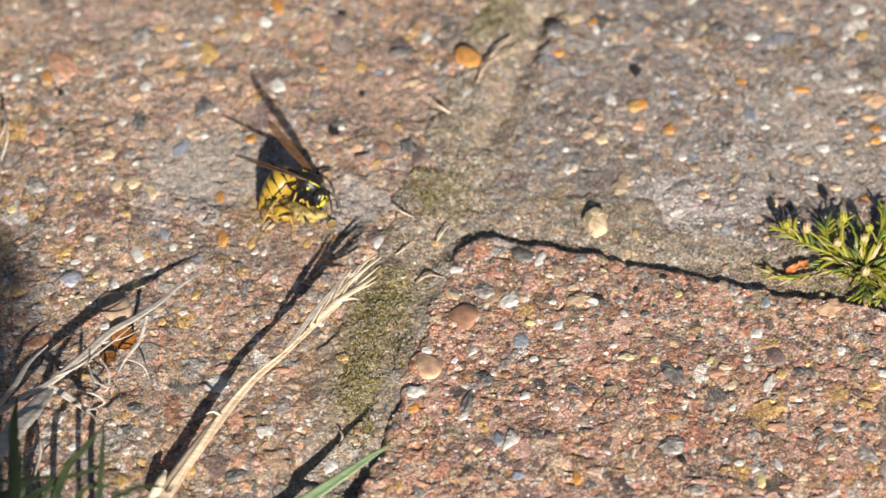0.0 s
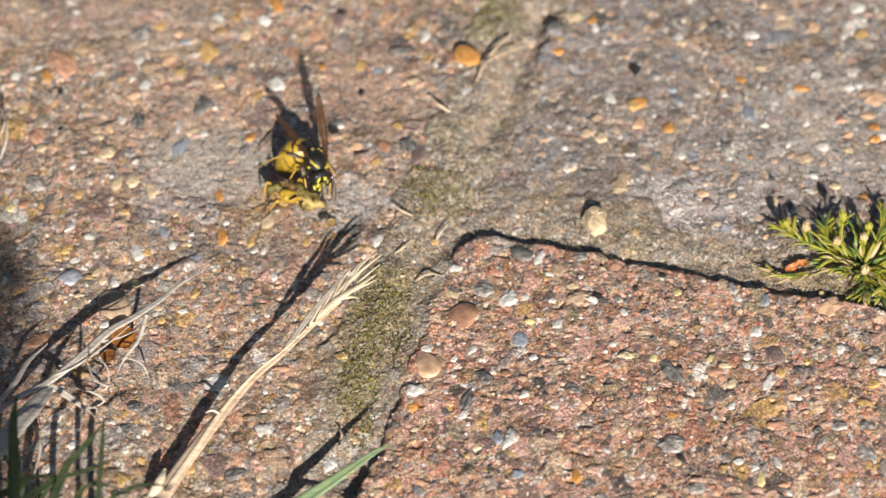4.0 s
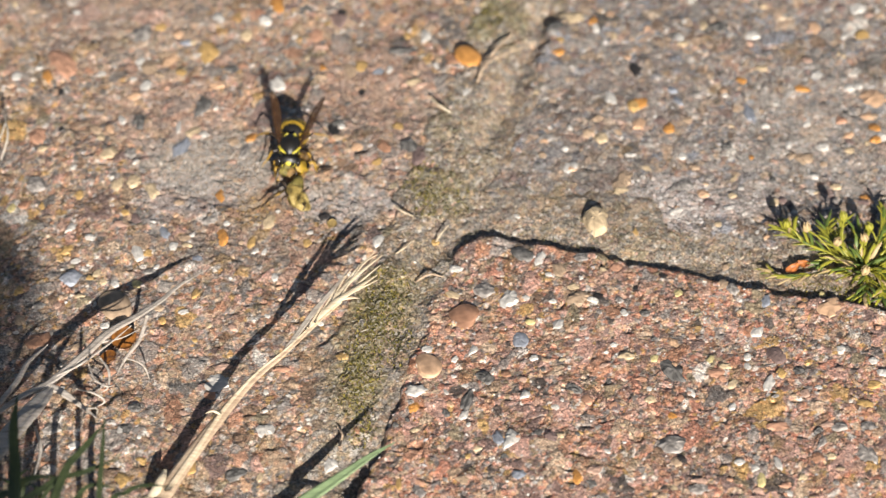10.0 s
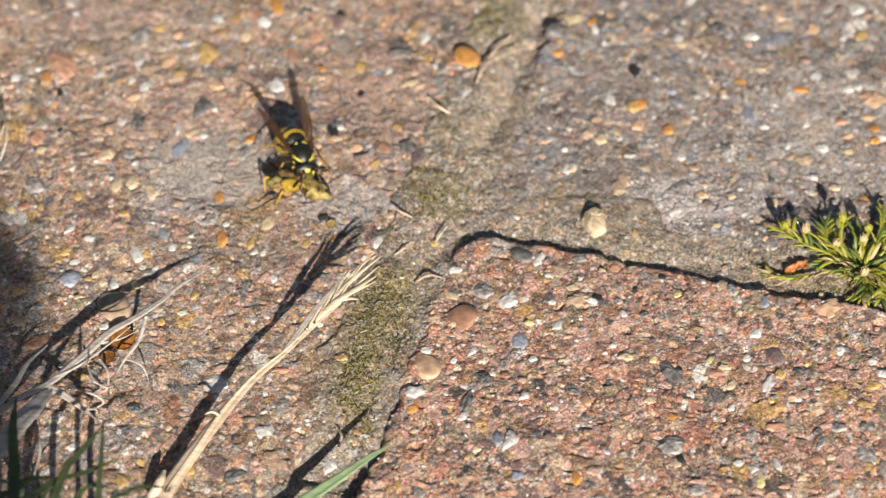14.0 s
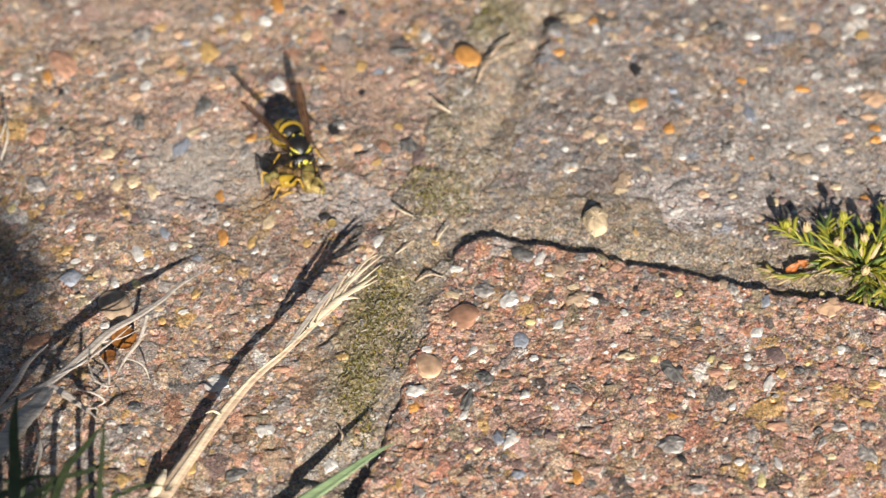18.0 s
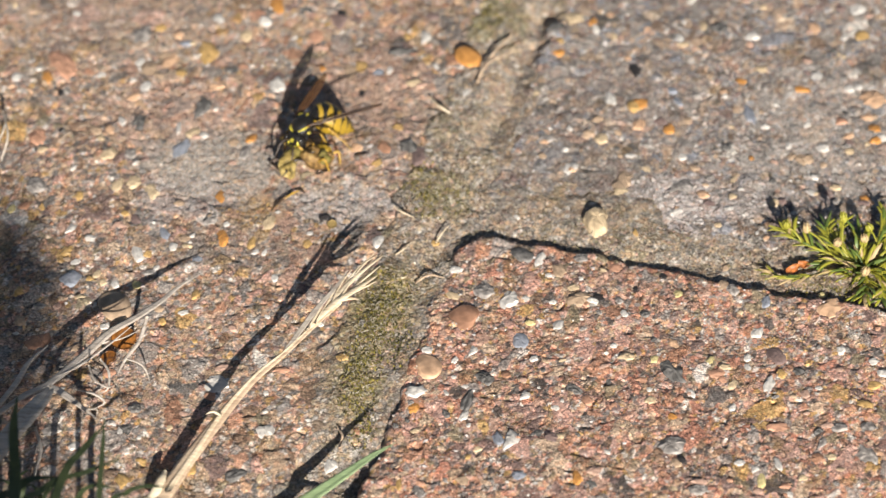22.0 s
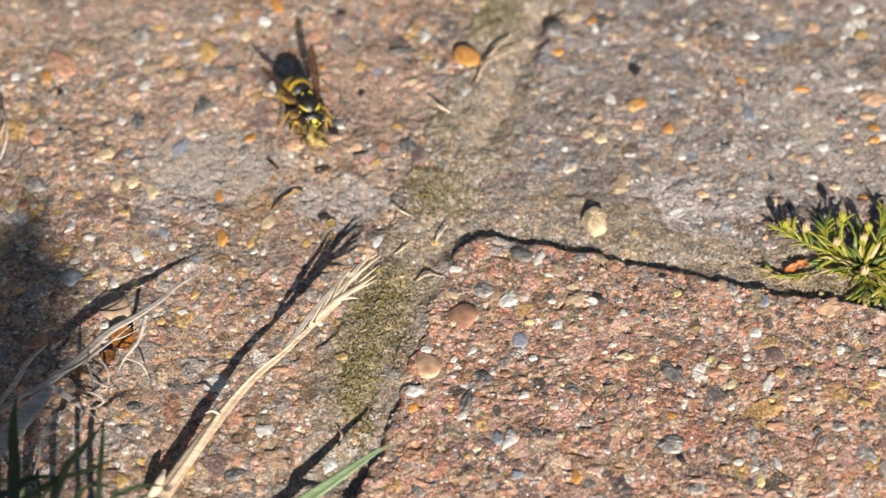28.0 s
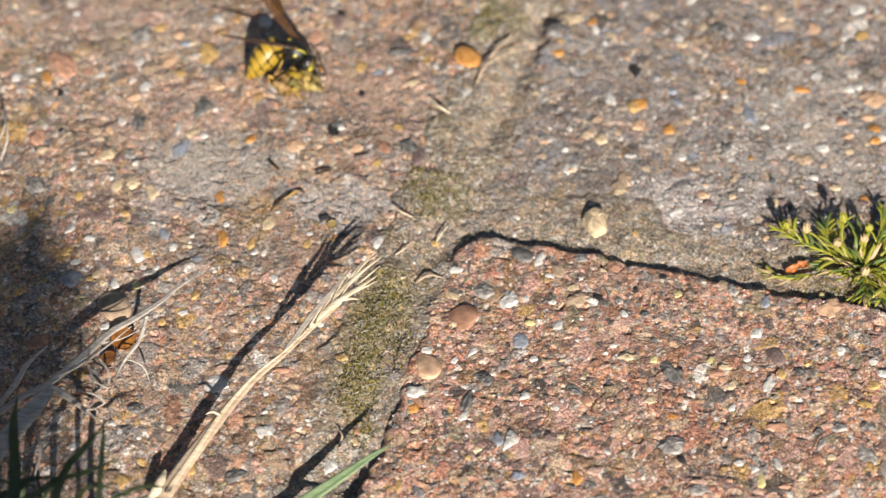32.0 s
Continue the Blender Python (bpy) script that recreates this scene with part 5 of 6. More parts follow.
def weed():
    t = thing("joint_weed", "small bright yellow-green weed with narrow leaves and buds", "weed", OX, OY)
    for k, (points, pairs, size, dry) in enumerate((([(67.7, -4.5, 0.66), (63.3, -2.2, 0.93), (59.2, 0.1, 1.19), (55.7, 3.2, 1.46)], 9, 0.95, 0.05), 
                                                    ([(59.2, 0.1, 1.13), (57.8, 1.7, 1.32), (57.2, 4.0, 1.52)], 4, 0.9, 0.1), 
                                                    ([(67.5, -4.2, 0.7), (64.2, -0.8, 0.99), (63.0, 1.7, 1.32), (62.9, 4.2, 1.65)], 8, 1.0, 0.05), 
                                                    ([(67.3, -4.2, 0.7), (65.6, -1.0, 1.13), (65.0, 2.1, 1.52), (65.7, 4.6, 1.85)], 7, 0.95, 0.0), 
                                                    ([(68.2, -3.7, 0.73), (68.8, -1.1, 1.19), (68.0, 2.0, 1.59)], 6, 1.1, 0.0), 
                                                    ([(68.6, -4.2, 0.7), (70.7, -1.0, 1.13), (72.1, 2.7, 1.65), (72.8, 7.1, 2.25)], 9, 1.1, 0.0), 
                                                    ([(69.1, -4.8, 0.7), (71.1, -3.0, 0.99), (73.5, 0.1, 1.39)], 7, 1.1, 0.05), 
                                                    ([(69.0, -5.6, 0.66), (71.2, -7.1, 0.86), (73.8, -8.0, 0.99)], 7, 1.1, 0.05), 
                                                    ([(68.3, -5.8, 0.63), (68.7, -9.1, 0.73), (68.0, -12.7, 0.8)], 7, 1.05, 0.1), 
                                                    ([(69.9, -6.1, 0.63), (71.0, -9.8, 0.73), (70.8, -13.4, 0.8)], 7, 1.05, 0.1), 
                                                    ([(67.2, -5.3, 0.63), (63.9, -6.0, 0.8), (60.1, -7.3, 0.8), (56.8, -8.2, 0.73), (53.7, -7.5, 0.8)], 10, 0.75, 0.25), 
                                                    ([(66.9, -4.7, 0.66), (64.1, -3.8, 0.86), (61.4, -5.1, 0.93)], 5, 0.95, 0.1), 
                                                    ([(54.2, -7.3, 0.66), (53.2, -6.6, 0.8)], 5, 0.6, 0.7))):
        weed_sprig(t, points, pairs + 3, size, dry, 80 + k)
    # the tuft at the root
    rs = random.Random(8)
    crown = strand("shoot", [(0, -1.0, -0.6), (0, -0.4, 0.2), (0, 0, 0.8)], [0.5, 0.5, 0.3], m_weed, parent=t, sides=6, n=8)
    for k in range(110):
        kind = 2 if rs.random() < 0.12 else (1 if rs.random() < 0.4 else 0)
        ob = new("leaf", LEAVES[rs.randrange(6) * 3 + kind])
        ob.parent = crown
        a, turn = rs.uniform(0.7, 1.15), rs.uniform(0, 360)
        r = rs.uniform(0.2, 4.2)
        ob.matrix_basis = pose((r * math.cos(radians(turn)) + 0.6) * MM, (0.9 * r * math.sin(radians(turn)) - 0.4) * MM, rs.uniform(0.1, 1.0) * MM, rs.uniform(-30, 30), -rs.uniform(0, 50), turn) @ Matrix.Diagonal((a, a, a, 1))
    for k, (foot, tip, m, label) in enumerate((((63.2, -2.0, 1.4), (59.4, 0.9, 3.4), m_weed_old, "pale dried bud"), 
                                                ((65.1, -0.8, 2.2), (65.5, 2.3, 4.6), m_weed, "green bud"), 
                                                ((67.8, -3.0, 1.6), (68.8, -1.1, 3.0), m_weed_old, "tan dried bud"), 
                                                ((65.9, -2.8, 1.4), (64.2, -1.4, 2.4), m_weed_old, "tan dried bud"), 
                                                ((67.8, -5.6, 0.8), (68.3, -7.8, 1.6), m_weed_old, "tan dried bud"), 
                                                ((58.7, -0.6, 2.0), (56.1, 1.6, 3.8), m_weed, "green bud"), 
                                                ((71.0, -2.0, 2.0), (69.7, 0.8, 3.8), m_weed, "green bud"))):
        weed_bud(t, foot, tip, m, label, 30 + k)


weed()


# ---- the wasp and its prey ----
def abdomen_segments(owner, mats, length=9.2, wide=2.95, high=2.75, droop=1.2, count=6):
    """Overlapping shell rings from the narrow waist to the pointed tip; black fore-edges, yellow behind."""
    cuts = [0.0, 0.17, 0.37, 0.55, 0.71, 0.85, 1.0]

    def radius(s):
        return np.clip(np.sin(np.pi * np.clip(s, 0, 1) ** 0.78) ** 0.72, 0.0, 1) * (1 - 0.12 * s)
    for k in range(count):
        s0, s1 = cuts[k], cuts[k + 1]
        s = np.linspace(s0, s1 + (0.012 if k < count - 1 else -0.004), 17)
        a = np.linspace(0, 2 * np.pi, 44, endpoint=False)
        S, A = np.meshgrid(s, a, indexing="ij")
        lip = 1 + 0.035 * (S - s0) / (s1 - s0)
        R = np.maximum(radius(S), 0.06) * lip
        X, Y, Z = -S * length, wide * R * np.cos(A), high * R * np.sin(A) - droop * 2.2 * S ** 2
        v = np.stack([X, Y, Z], -1).reshape(-1, 3)
        f = grid_faces(17, 44, True)
        i, j = np.arange(len(f)) // 44, np.arange(len(f)) % 44
        t, up = (i + 0.5) / 16, np.sin((j + 0.5) * 2 * np.pi / 44)
        side = np.abs(np.cos((j + 0.5) * 2 * np.pi / 44))
        edge = 0.22 + 0.10 * np.clip(up, 0, 1) + 0.40 * np.clip((up - 0.80) / 0.2, 0, 1) + 0.10 * np.cos(side * 9.0) * (up > 0)
        if k == 0:
            edge = np.where(up > 0.1, 0.62, 0.3)
        dots = (up > 0.6) & (side > 0.46) & (side < 0.60) & (t > 0.42) & (t < 0.62) & (k > 1)
        fm = np.where((t < edge) | dots, 1, 0)
        faces = f.tolist() + [list(range(44))[::-1], [16 * 44 + q for q in range(44)]]
        fm = np.concatenate([fm, [1, 0 if k < count - 1 else 1]])
        place("segment", mesh_of("segment", v, faces, mats, fm), owner)
    part("sting_tip", tube([(-length * 0.98, 0, -droop * 2.1), (-length * 1.05, 0, -droop * 2.5)], [0.25, 0.03], 6, 1, 5), m_black, owner)


def leg_shape(hip, knee, ankle, toe, parent, m, thick=0.21):
    """Thigh, shin and jointed foot from points relative to the hip."""
    leg = part("leg", ball(0.42, 0.38, 0.42, 8, 10), m_black, parent, "", m)
    part("thigh", tube([hip, tuple((np.array(hip) + knee) / 2 + (0, 0, 0.12)), knee], [thick * 0.8, thick * 1.25, thick * 0.8], 8, 1, 10), m_feeler, leg)
    part("shin", tube([knee, ankle], [thick * 0.75, thick * 0.8, thick * 0.6], 8, 1, 8), m_leg, leg)
    part("foot", tube([ankle, tuple((np.array(ankle) * 0.5 + np.array(toe) * 0.5) + (0, 0, 0.15)), toe], [thick * 0.5, thick * 0.45, thick * 0.28], 6, 1, 10), m_leg, leg)
    return leg


def wasp():
    w = thing("wasp", "yellow and black wasp with smoky amber wings feeding on its prey", "wasp")

    def chest(p):
        q = p.copy()
        q[:, 2] *= np.where(q[:, 2] > 0, 1 - 0.1 * np.clip(-q[:, 0], 0, 1), 1)
        q[:, 1] *= 1 - 0.18 * np.clip(q[:, 0], 0, 1) ** 2 - 0.12 * np.clip(-q[:, 0], 0, 1)
        return q
    thorax = part("thorax", ball(2.5, 2.0, 1.85, 18, 24, chest), m_black, w, "glossy black thorax")
    for s in (-1, 1):
        part("shoulder_stripe", tube([(2.0, 0.55 * s, 1.05), (1.4, 1.32 * s, 1.08), (0.55, 1.82 * s, 0.85)], [0.12, 0.26, 0.16], 8, 0.6, 12), m_pale, thorax, "lemon-yellow shoulder stripe")
        part("wing_scale", ball(0.38, 0.28, 0.2, 8, 10, at=(0.55, 1.72 * s, 0.85)), m_yellow, thorax)
        part("back_spot", ball(0.10, 0.18, 0.10, 8, 10, at=(-1.5, 0.9 * s, 1.32)), m_pale, thorax)
        part("back_spot", ball(0.12, 0.25, 0.14, 8, 10, at=(-1.95, 0.66 * s, 1.02)), m_pale, thorax)
        part("side_spot", ball(0.45, 0.2, 0.4, 8, 10, at=(0.9, 1.6 * s, -0.25)), m_pale, thorax)
    part("neck", tube([(2.1, 0, 0.1), (2.7, 0, -0.1)], [0.55, 0.5], 10, 1, 6), m_black, thorax)
    part("waist", tube([(-2.2, 0, -0.25), (-2.7, 0, -0.3)], [0.38, 0.4], 10, 1, 6), m_black, thorax)

    def skull(p):
        q = p.copy()
        q[:, 1] *= 1 - 0.22 * np.clip(-q[:, 2], 0, 1)
        q[:, 0] *= np.where(q[:, 0] < 0, 0.75, 1)
        return q
    head = part("head", ball(1.1, 2.15, 1.9, 16, 22, skull), m_black, w, "black and yellow wasp head", pose(3.2 * MM, 0, -0.35 * MM, 0, -5, 0))
    part("face_plate", ball(0.46, 0.92, 0.86, 10, 14, at=(0.80, 0, -0.55)), m_pale, head, "lemon-yellow face plate")
    part("brow_mark", ball(0.34, 0.62, 0.5, 10, 12, at=(0.80, 0, 0.75)), m_pale, head)
    for s in (-1, 1):
        part("eye", ball(0.78, 0.48, 1.3, 12, 16, at=(0.25, 1.62 * s, 0.25)), m_eye, head, "dark kidney-shaped compound eye")
        part("cheek_mark", ball(0.32, 0.3, 0.7, 8, 10, at=(0.72, 1.0 * s, 0.25)), m_pale, head)
        part("mandible", tube([(0.45, 0.78 * s, -1.25), (0.75, 0.66 * s, -1.65), (0.95, 0.15 * s, -1.95)], [0.28, 0.3, 0.12], 8, 0.8, 10), m_pale, head)
        part("antenna", tube([(0.85, 0.35 * s, 0.25), (1.35, 0.85 * s, 1.15), (2.5, 1.45 * s, 0.75), (3.6, 1.75 * s, -0.6), (4.0, 1.7 * s, -1.6)], [0.13, 0.14, 0.17, 0.17, 0.11], 8, 1, 24), m_feeler, head)
    belly = thing("abdomen", "", "")
    belly.parent = w
    belly.location = (-2.6 * MM, 0, -0.3 * MM)
    abdomen_segments(belly, [m_yellow, m_black])
    wings = []
    for s in (-1, 1):
        n = 18
        x = np.linspace(0, 1, n)
        hi = 0.75 * np.sin(np.pi * np.clip(x, 0, 1) ** 0.9) ** 0.6 * (0.5 + 0.3 * x)
        lo = -(0.35 + 1.05 * x ** 0.8) * np.sin(np.pi * np.clip(x * 0.98, 0, 1)) ** 0.45
        rows = []
        for i in range(n):
            c = 0.10 * math.sin(i * 1.3)
            rows += [(-x[i] * 13.6, s * 1.1 * hi[i], 0.02), (-x[i] * 13.6, s * (hi[i] + lo[i]) / 2, 0.16 + c * 0.5), (-x[i] * 13.6, s * lo[i], 0.02)]
        v = np.array(rows)
        v = np.vstack([v, v - (0, 0, 0.045)])
        f = grid_faces(n, 3)
        faces = f.tolist() + (f[:, ::-1] + 3 * n).tolist()
        wing = part("wing", (v, faces), m_wing, w, "smoky amber folded wing", pose(0.55 * MM, 1.62 * s * MM, 0.95 * MM))
        part("vein", tube([(0, 0, 0.05), (-5.6, s * 0.5, 0.1), (-12.4, s * 0.25, 0.06)], [0.2, 0.14, 0.05], 6, 0.8, 14), m_vein, wing)
        part("vein", tube([(0, -s * 0.1, 0.08), (-4.5, -s * 0.25, 0.2), (-10.9, -s * 0.5, 0.12)], [0.13, 0.1, 0.04], 6, 0.8, 14), m_vein, wing)
        wings.append(wing)
    legs = []
    for s in (-1, 1):
        for hip, knee, ankle, toe in (((1.5, 1.0 * s, -1.2), (1.3, 1.6 * s, 0.1), (2.2, 1.5 * s, -2.0), (3.2, 0.9 * s, -2.9)),
                                      ((0.2, 1.2 * s, -1.3), (0.3, 1.9 * s, 0.4), (0.2, 3.0 * s, -1.8), (0.6, 3.9 * s, -2.9)),
                                      ((-1.2, 1.1 * s, -1.2), (-1.9, 2.6 * s, 1.0), (-4.0, 4.3 * s, -1.0), (-5.6, 5.4 * s, -3.0))):
            legs.append((leg_shape((0, 0, 0), knee, ankle, toe, w, pose(hip[0] * MM, hip[1] * MM, hip[2] * MM)), hip))
    w.scale = (0.97, 0.97, 0.97)
    return w, thorax, head, belly, wings, legs


THE_WASP, THORAX, HEAD, BELLY, WINGS, LEGS = wasp()


def knobbly(r, seed, amount=0.22):
    rs = np.random.RandomState(seed)
    k = rs.randn(9, 3) * 2.2
    ph = rs.rand(9) * 6.28

    def warp(p):
        d = sum(np.sin(p @ q + f) for q, f in zip(k, ph)) / 9
        return p * (1 + amount * 2.2 * d[:, None])
    return ball(*r, 16, 22, warp)


def prey_ball():
    t = thing("insect_prey", "half-eaten insect body, orange-tan flesh with yellow legs", "insect prey")
    part("body", knobbly((2.3, 2.0, 1.7), 5, 0.34), m_flesh_orange, t)
    part("lobe", knobbly((1.5, 1.3, 1.2), 6, 0.4), m_flesh_orange, t, "", pose(1.5 * MM, -0.7 * MM, 0.2 * MM, 0, 0, 40))
    part("lobe", knobbly((1.2, 1.0, 1.0), 7, 0.4), m_fuzz, t, "dark olive hairy lobe", pose(-1.5 * MM, 0.5 * MM, 0.5 * MM, 0, 0, 70))
    shell = part("shell", knobbly((1.5, 1.2, 0.9), 8, 0.28), m_yellow, t, "yellow shell plate", pose(-0.2 * MM, -1.3 * MM, 0.5 * MM, 20, 15, 30))
    part("shell_band", tube([(-1.2, -0.6, 0.5), (-0.2, -0.7, 0.85), (1.0, -0.4, 0.7)], [0.16, 0.22, 0.12], 8, 0.6, 12), m_black, shell)
    for a, b, c in (((-1.2, 1.2, 0.2), (-2.4, 1.8, 1.2), (-3.0, 1.2, -0.8)), ((0.5, -1.6, 0.4), (0.8, -2.7, 1.0), (1.4, -3.0, -1.0)), ((1.6, 0.6, 0.4), (2.5, 1.0, 1.2), (2.9, 0.4, -0.9)), ((-1.4, -1.2, 0.0), (-2.5, -2.0, 0.8), (-3.2, -1.6, -1.0))):
        part("leg", tube([a, b, c], [0.24, 0.2, 0.1], 7, 1, 12), m_leg, t)
    for a, b, c in (((0.9, 1.0, 0.8), (0.2, 1.6, 1.4), (-0.6, 1.2, 1.5)), ((1.8, -0.9, 0.6), (2.2, -1.8, 0.9), (1.6, -2.3, 0.2))):
        part("torn_fibre", tube([a, b, c], [0.16, 0.13, 0.05], 6, 1, 10), m_feeler, t)
    return t


def prey_chunk():
    t = thing("chewed_lump", "olive-yellow chewed lump held in the wasp's jaws", "insect prey")
    part("lump", knobbly((1.9, 1.15, 1.0), 21, 0.42), m_pulp, t)
    part("lump", knobbly((1.3, 0.9, 0.8), 22, 0.45), m_pulp, t, "", pose(1.2 * MM, 0.5 * MM, -0.1 * MM, 0, 0, 30))
    part("hairy_patch", knobbly((1.1, 1.0, 0.8), 23, 0.35), m_fuzz, t, "olive hairy shell patch", pose(-1.2 * MM, 0.3 * MM, 0.3 * MM))
    for a, b, c in (((1.6, 0.3, 0.3), (2.5, 0.9, 0.6), (2.9, 0.5, 0.0)), ((-1.2, -0.8, 0.2), (-2.0, -1.4, 0.6), (-2.7, -2.2, -0.4)), ((0.3, -0.9, 0.4), (0.8, -1.7, 0.6), (1.6, -2.0, 0.0)), ((0.2, 0.8, 0.5), (-0.3, 1.6, 0.7), (-1.2, 1.9, 0.1))):
        part("torn_fibre", tube([a, b, c], [0.2, 0.14, 0.05], 6, 1, 10), m_feeler, t)
    return t


def dropped_leg():
    t = thing("severed_leg", "severed brown and yellow insect leg on the slab", "insect leg")
    part("thigh", tube([(-0.2, 0, 0.3), (1.5, 0.3, 0.5), (2.9, 0.5, 0.35)], [0.1, 0.19, 0.13], 8, 1, 12), m_leg, t)
    part("shin", tube([(-0.2, 0, 0.3), (-1.8, -0.5, 0.35), (-3.4, -1.4, 0.2)], [0.12, 0.12, 0.06], 8, 1, 12), m_feeler, t)
    part("claw", tube([(2.9, 0.5, 0.35), (3.4, 0.2, 0.3), (3.6, -0.3, 0.15)], [0.14, 0.16, 0.06], 8, 1, 10), m_feeler, t)
    part("torn_fibre", tube([(2.4, 0.6, 0.3), (0.4, 0.55, 0.35), (-1.6, 0.0, 0.2)], [0.1, 0.14, 0.06], 6, 1, 12), m_feeler, t)
    return t


PREY, CHUNK, LEG_BIT = prey_ball(), prey_chunk(), dropped_leg()
PREY.scale = (1.15, 1.15, 1.15)
CHUNK.scale = (1.3, 1.3, 1.3)

# seconds; thorax place and height; roll, pitch and heading of the body
PATH = [
    (0, -22.1, 11.0, 5.2, -38, 22, -45),
    (1, -22.2, 10.6, 5.2, -38, 22, -45),
    (2, -22.2, 9.6, 5, -38, 22, -48),
    (3, -21.0, 13.3, 5.2, -35, 24, -58),
    (3.5, -20.5, 14.4, 5.2, -35, 24, -60),
    (4.5, -22.0, 18.8, 5, -15, 22, -85),
    (5.5, -23.2, 22.6, 4.6, 0, 20, -99),
    (6, -23.8, 21.1, 4.6, 0, 20, -97),
    (7, -23.4, 24.4, 4.6, 5, 20, -105),
    (8, -24.0, 24.7, 4.6, 5, 20, -102),
    (9, -25.5, 23.8, 4.6, 5, 20, -100),
    (10, -25.5, 21.1, 4.6, 0, 20, -94),
    (11, -24.6, 21.1, 4.6, -5, 18, -77),
    (12, -23.9, 20.6, 4.6, -8, 20, -73),
    (13, -23.8, 20.0, 4.6, -6, 20, -72),
    (14, -23.4, 19.1, 4.6, -8, 20, -73),
    (14.5, -23.6, 19.6, 4.6, -8, 20, -74),
    (16.5, -23.9, 18.6, 4.6, -12, 18, -64),
    (17, -23.5, 18.7, 4.6, -15, 18, -65),
    (18, -24.1, 21.0, 4.6, -10, 20, -73),
    (18.5, -24.0, 21.3, 4.6, 0, 20, -90),
    (19, -24.3, 20.1, 4.6, 5, 20, -97),
    (19.6, -24.5, 20.4, 4.6, 15, 20, -108),
    (20, -25.7, 21.1, 4.6, 8, 20, -118),
    (21, -25.1, 21.7, 4.6, 6, 18, -112),
    (22, -23.5, 26.3, 5, 18, 20, -114),
    (23, -22.4, 25.7, 5, 18, 20, -114),
    (24, -23.8, 26.6, 5.2, 22, 20, -116),
    (25, -22.7, 28.3, 5.2, 18, 20, -114),
    (25.5, -22.3, 33.4, 4.8, 5, 20, -90),
    (26.5, -22.5, 33.3, 4.6, -5, 20, -78),
    (27.5, -22.8, 33.2, 4.6, -8, 20, -74),
    (28, -22.7, 32.4, 4.6, -8, 20, -72),
    (28.5, -23.5, 35.2, 4.6, -5, 20, -72),
    (29, -23.4, 36.4, 4.6, -5, 20, -74),
    (29.5, -24.9, 39.0, 4.8, -12, 20, -68),
    (30, -25.0, 39.4, 4.8, -15, 20, -68),
    (30.5, -23.5, 44.0, 5.2, -36, 22, -42),
    (31, -25.1, 45.4, 5.2, -38, 20, -38),
    (31.5, -24.7, 45.8, 5.2, -38, 20, -38),
    (32, -25.3, 46.9, 5.2, -38, 20, -40),
]

# seconds; sideways and downward bend of the abdomen
CURL = [(0, 25, -68), (3.5, 22, -68), (4.5, 10, -55), (5.5, 0, -46), (10, 0, -46), (14.5, 0, -42), (19, 0, -42), (20, -30, -38), (21, -20, -32), (22, -48, -44), (24, -54, -48), (25, -46, -46), (25.5, 0, -40),
        (28, 4, -40), (29, 22, -40), (30, 18, -42), (30.5, 25, -62), (32, 25, -66)]

# seconds; bearing and rise of the right wing, then of the left one
BEARING = [(0, 165, 12, 136, 30), (1, 160, 8, 128, 33), (2, 152, 4, 122, 32), (3, 128, 3, 106, 27), (3.5, 125, 3, 104, 27), (5.5, 101, 5, 66, 1), (6, 101, 6, 66, 1), (7, 95, -3, 50, -8), (8, 94, 0, 54, -6), (9, 89, 6, 60, -2), (10, 98, 6, 72, 3), (11, 120, 8, 92, 8), (12, 120, 5, 97, 9), (14.5, 120, 5, 98, 9),
           (16.5, 137, 12, 112, 10), (18, 133, 10, 98, 15), (18.5, 97, 14, 58, 5), (19, 94, 10, 57, 5), (20, 80, 12, 40, 12), (21, 69, 12, 26, 20), (22, 66, 8, 13, 10), (23, 69, 14, 18, 14), (24, 63, 17, 36, 8), (25, 64, 14, 30, 18), (25.5, 110, 10, 62, 0),
           (28, 124, 0, 96, 12), (29, 140, 0, 104, 14), (30, 128, 0, 96, 12), (30.5, 160, 4, 118, 24), (31, 172, 5, 128, 26), (32, 172, 6, 130, 26)]


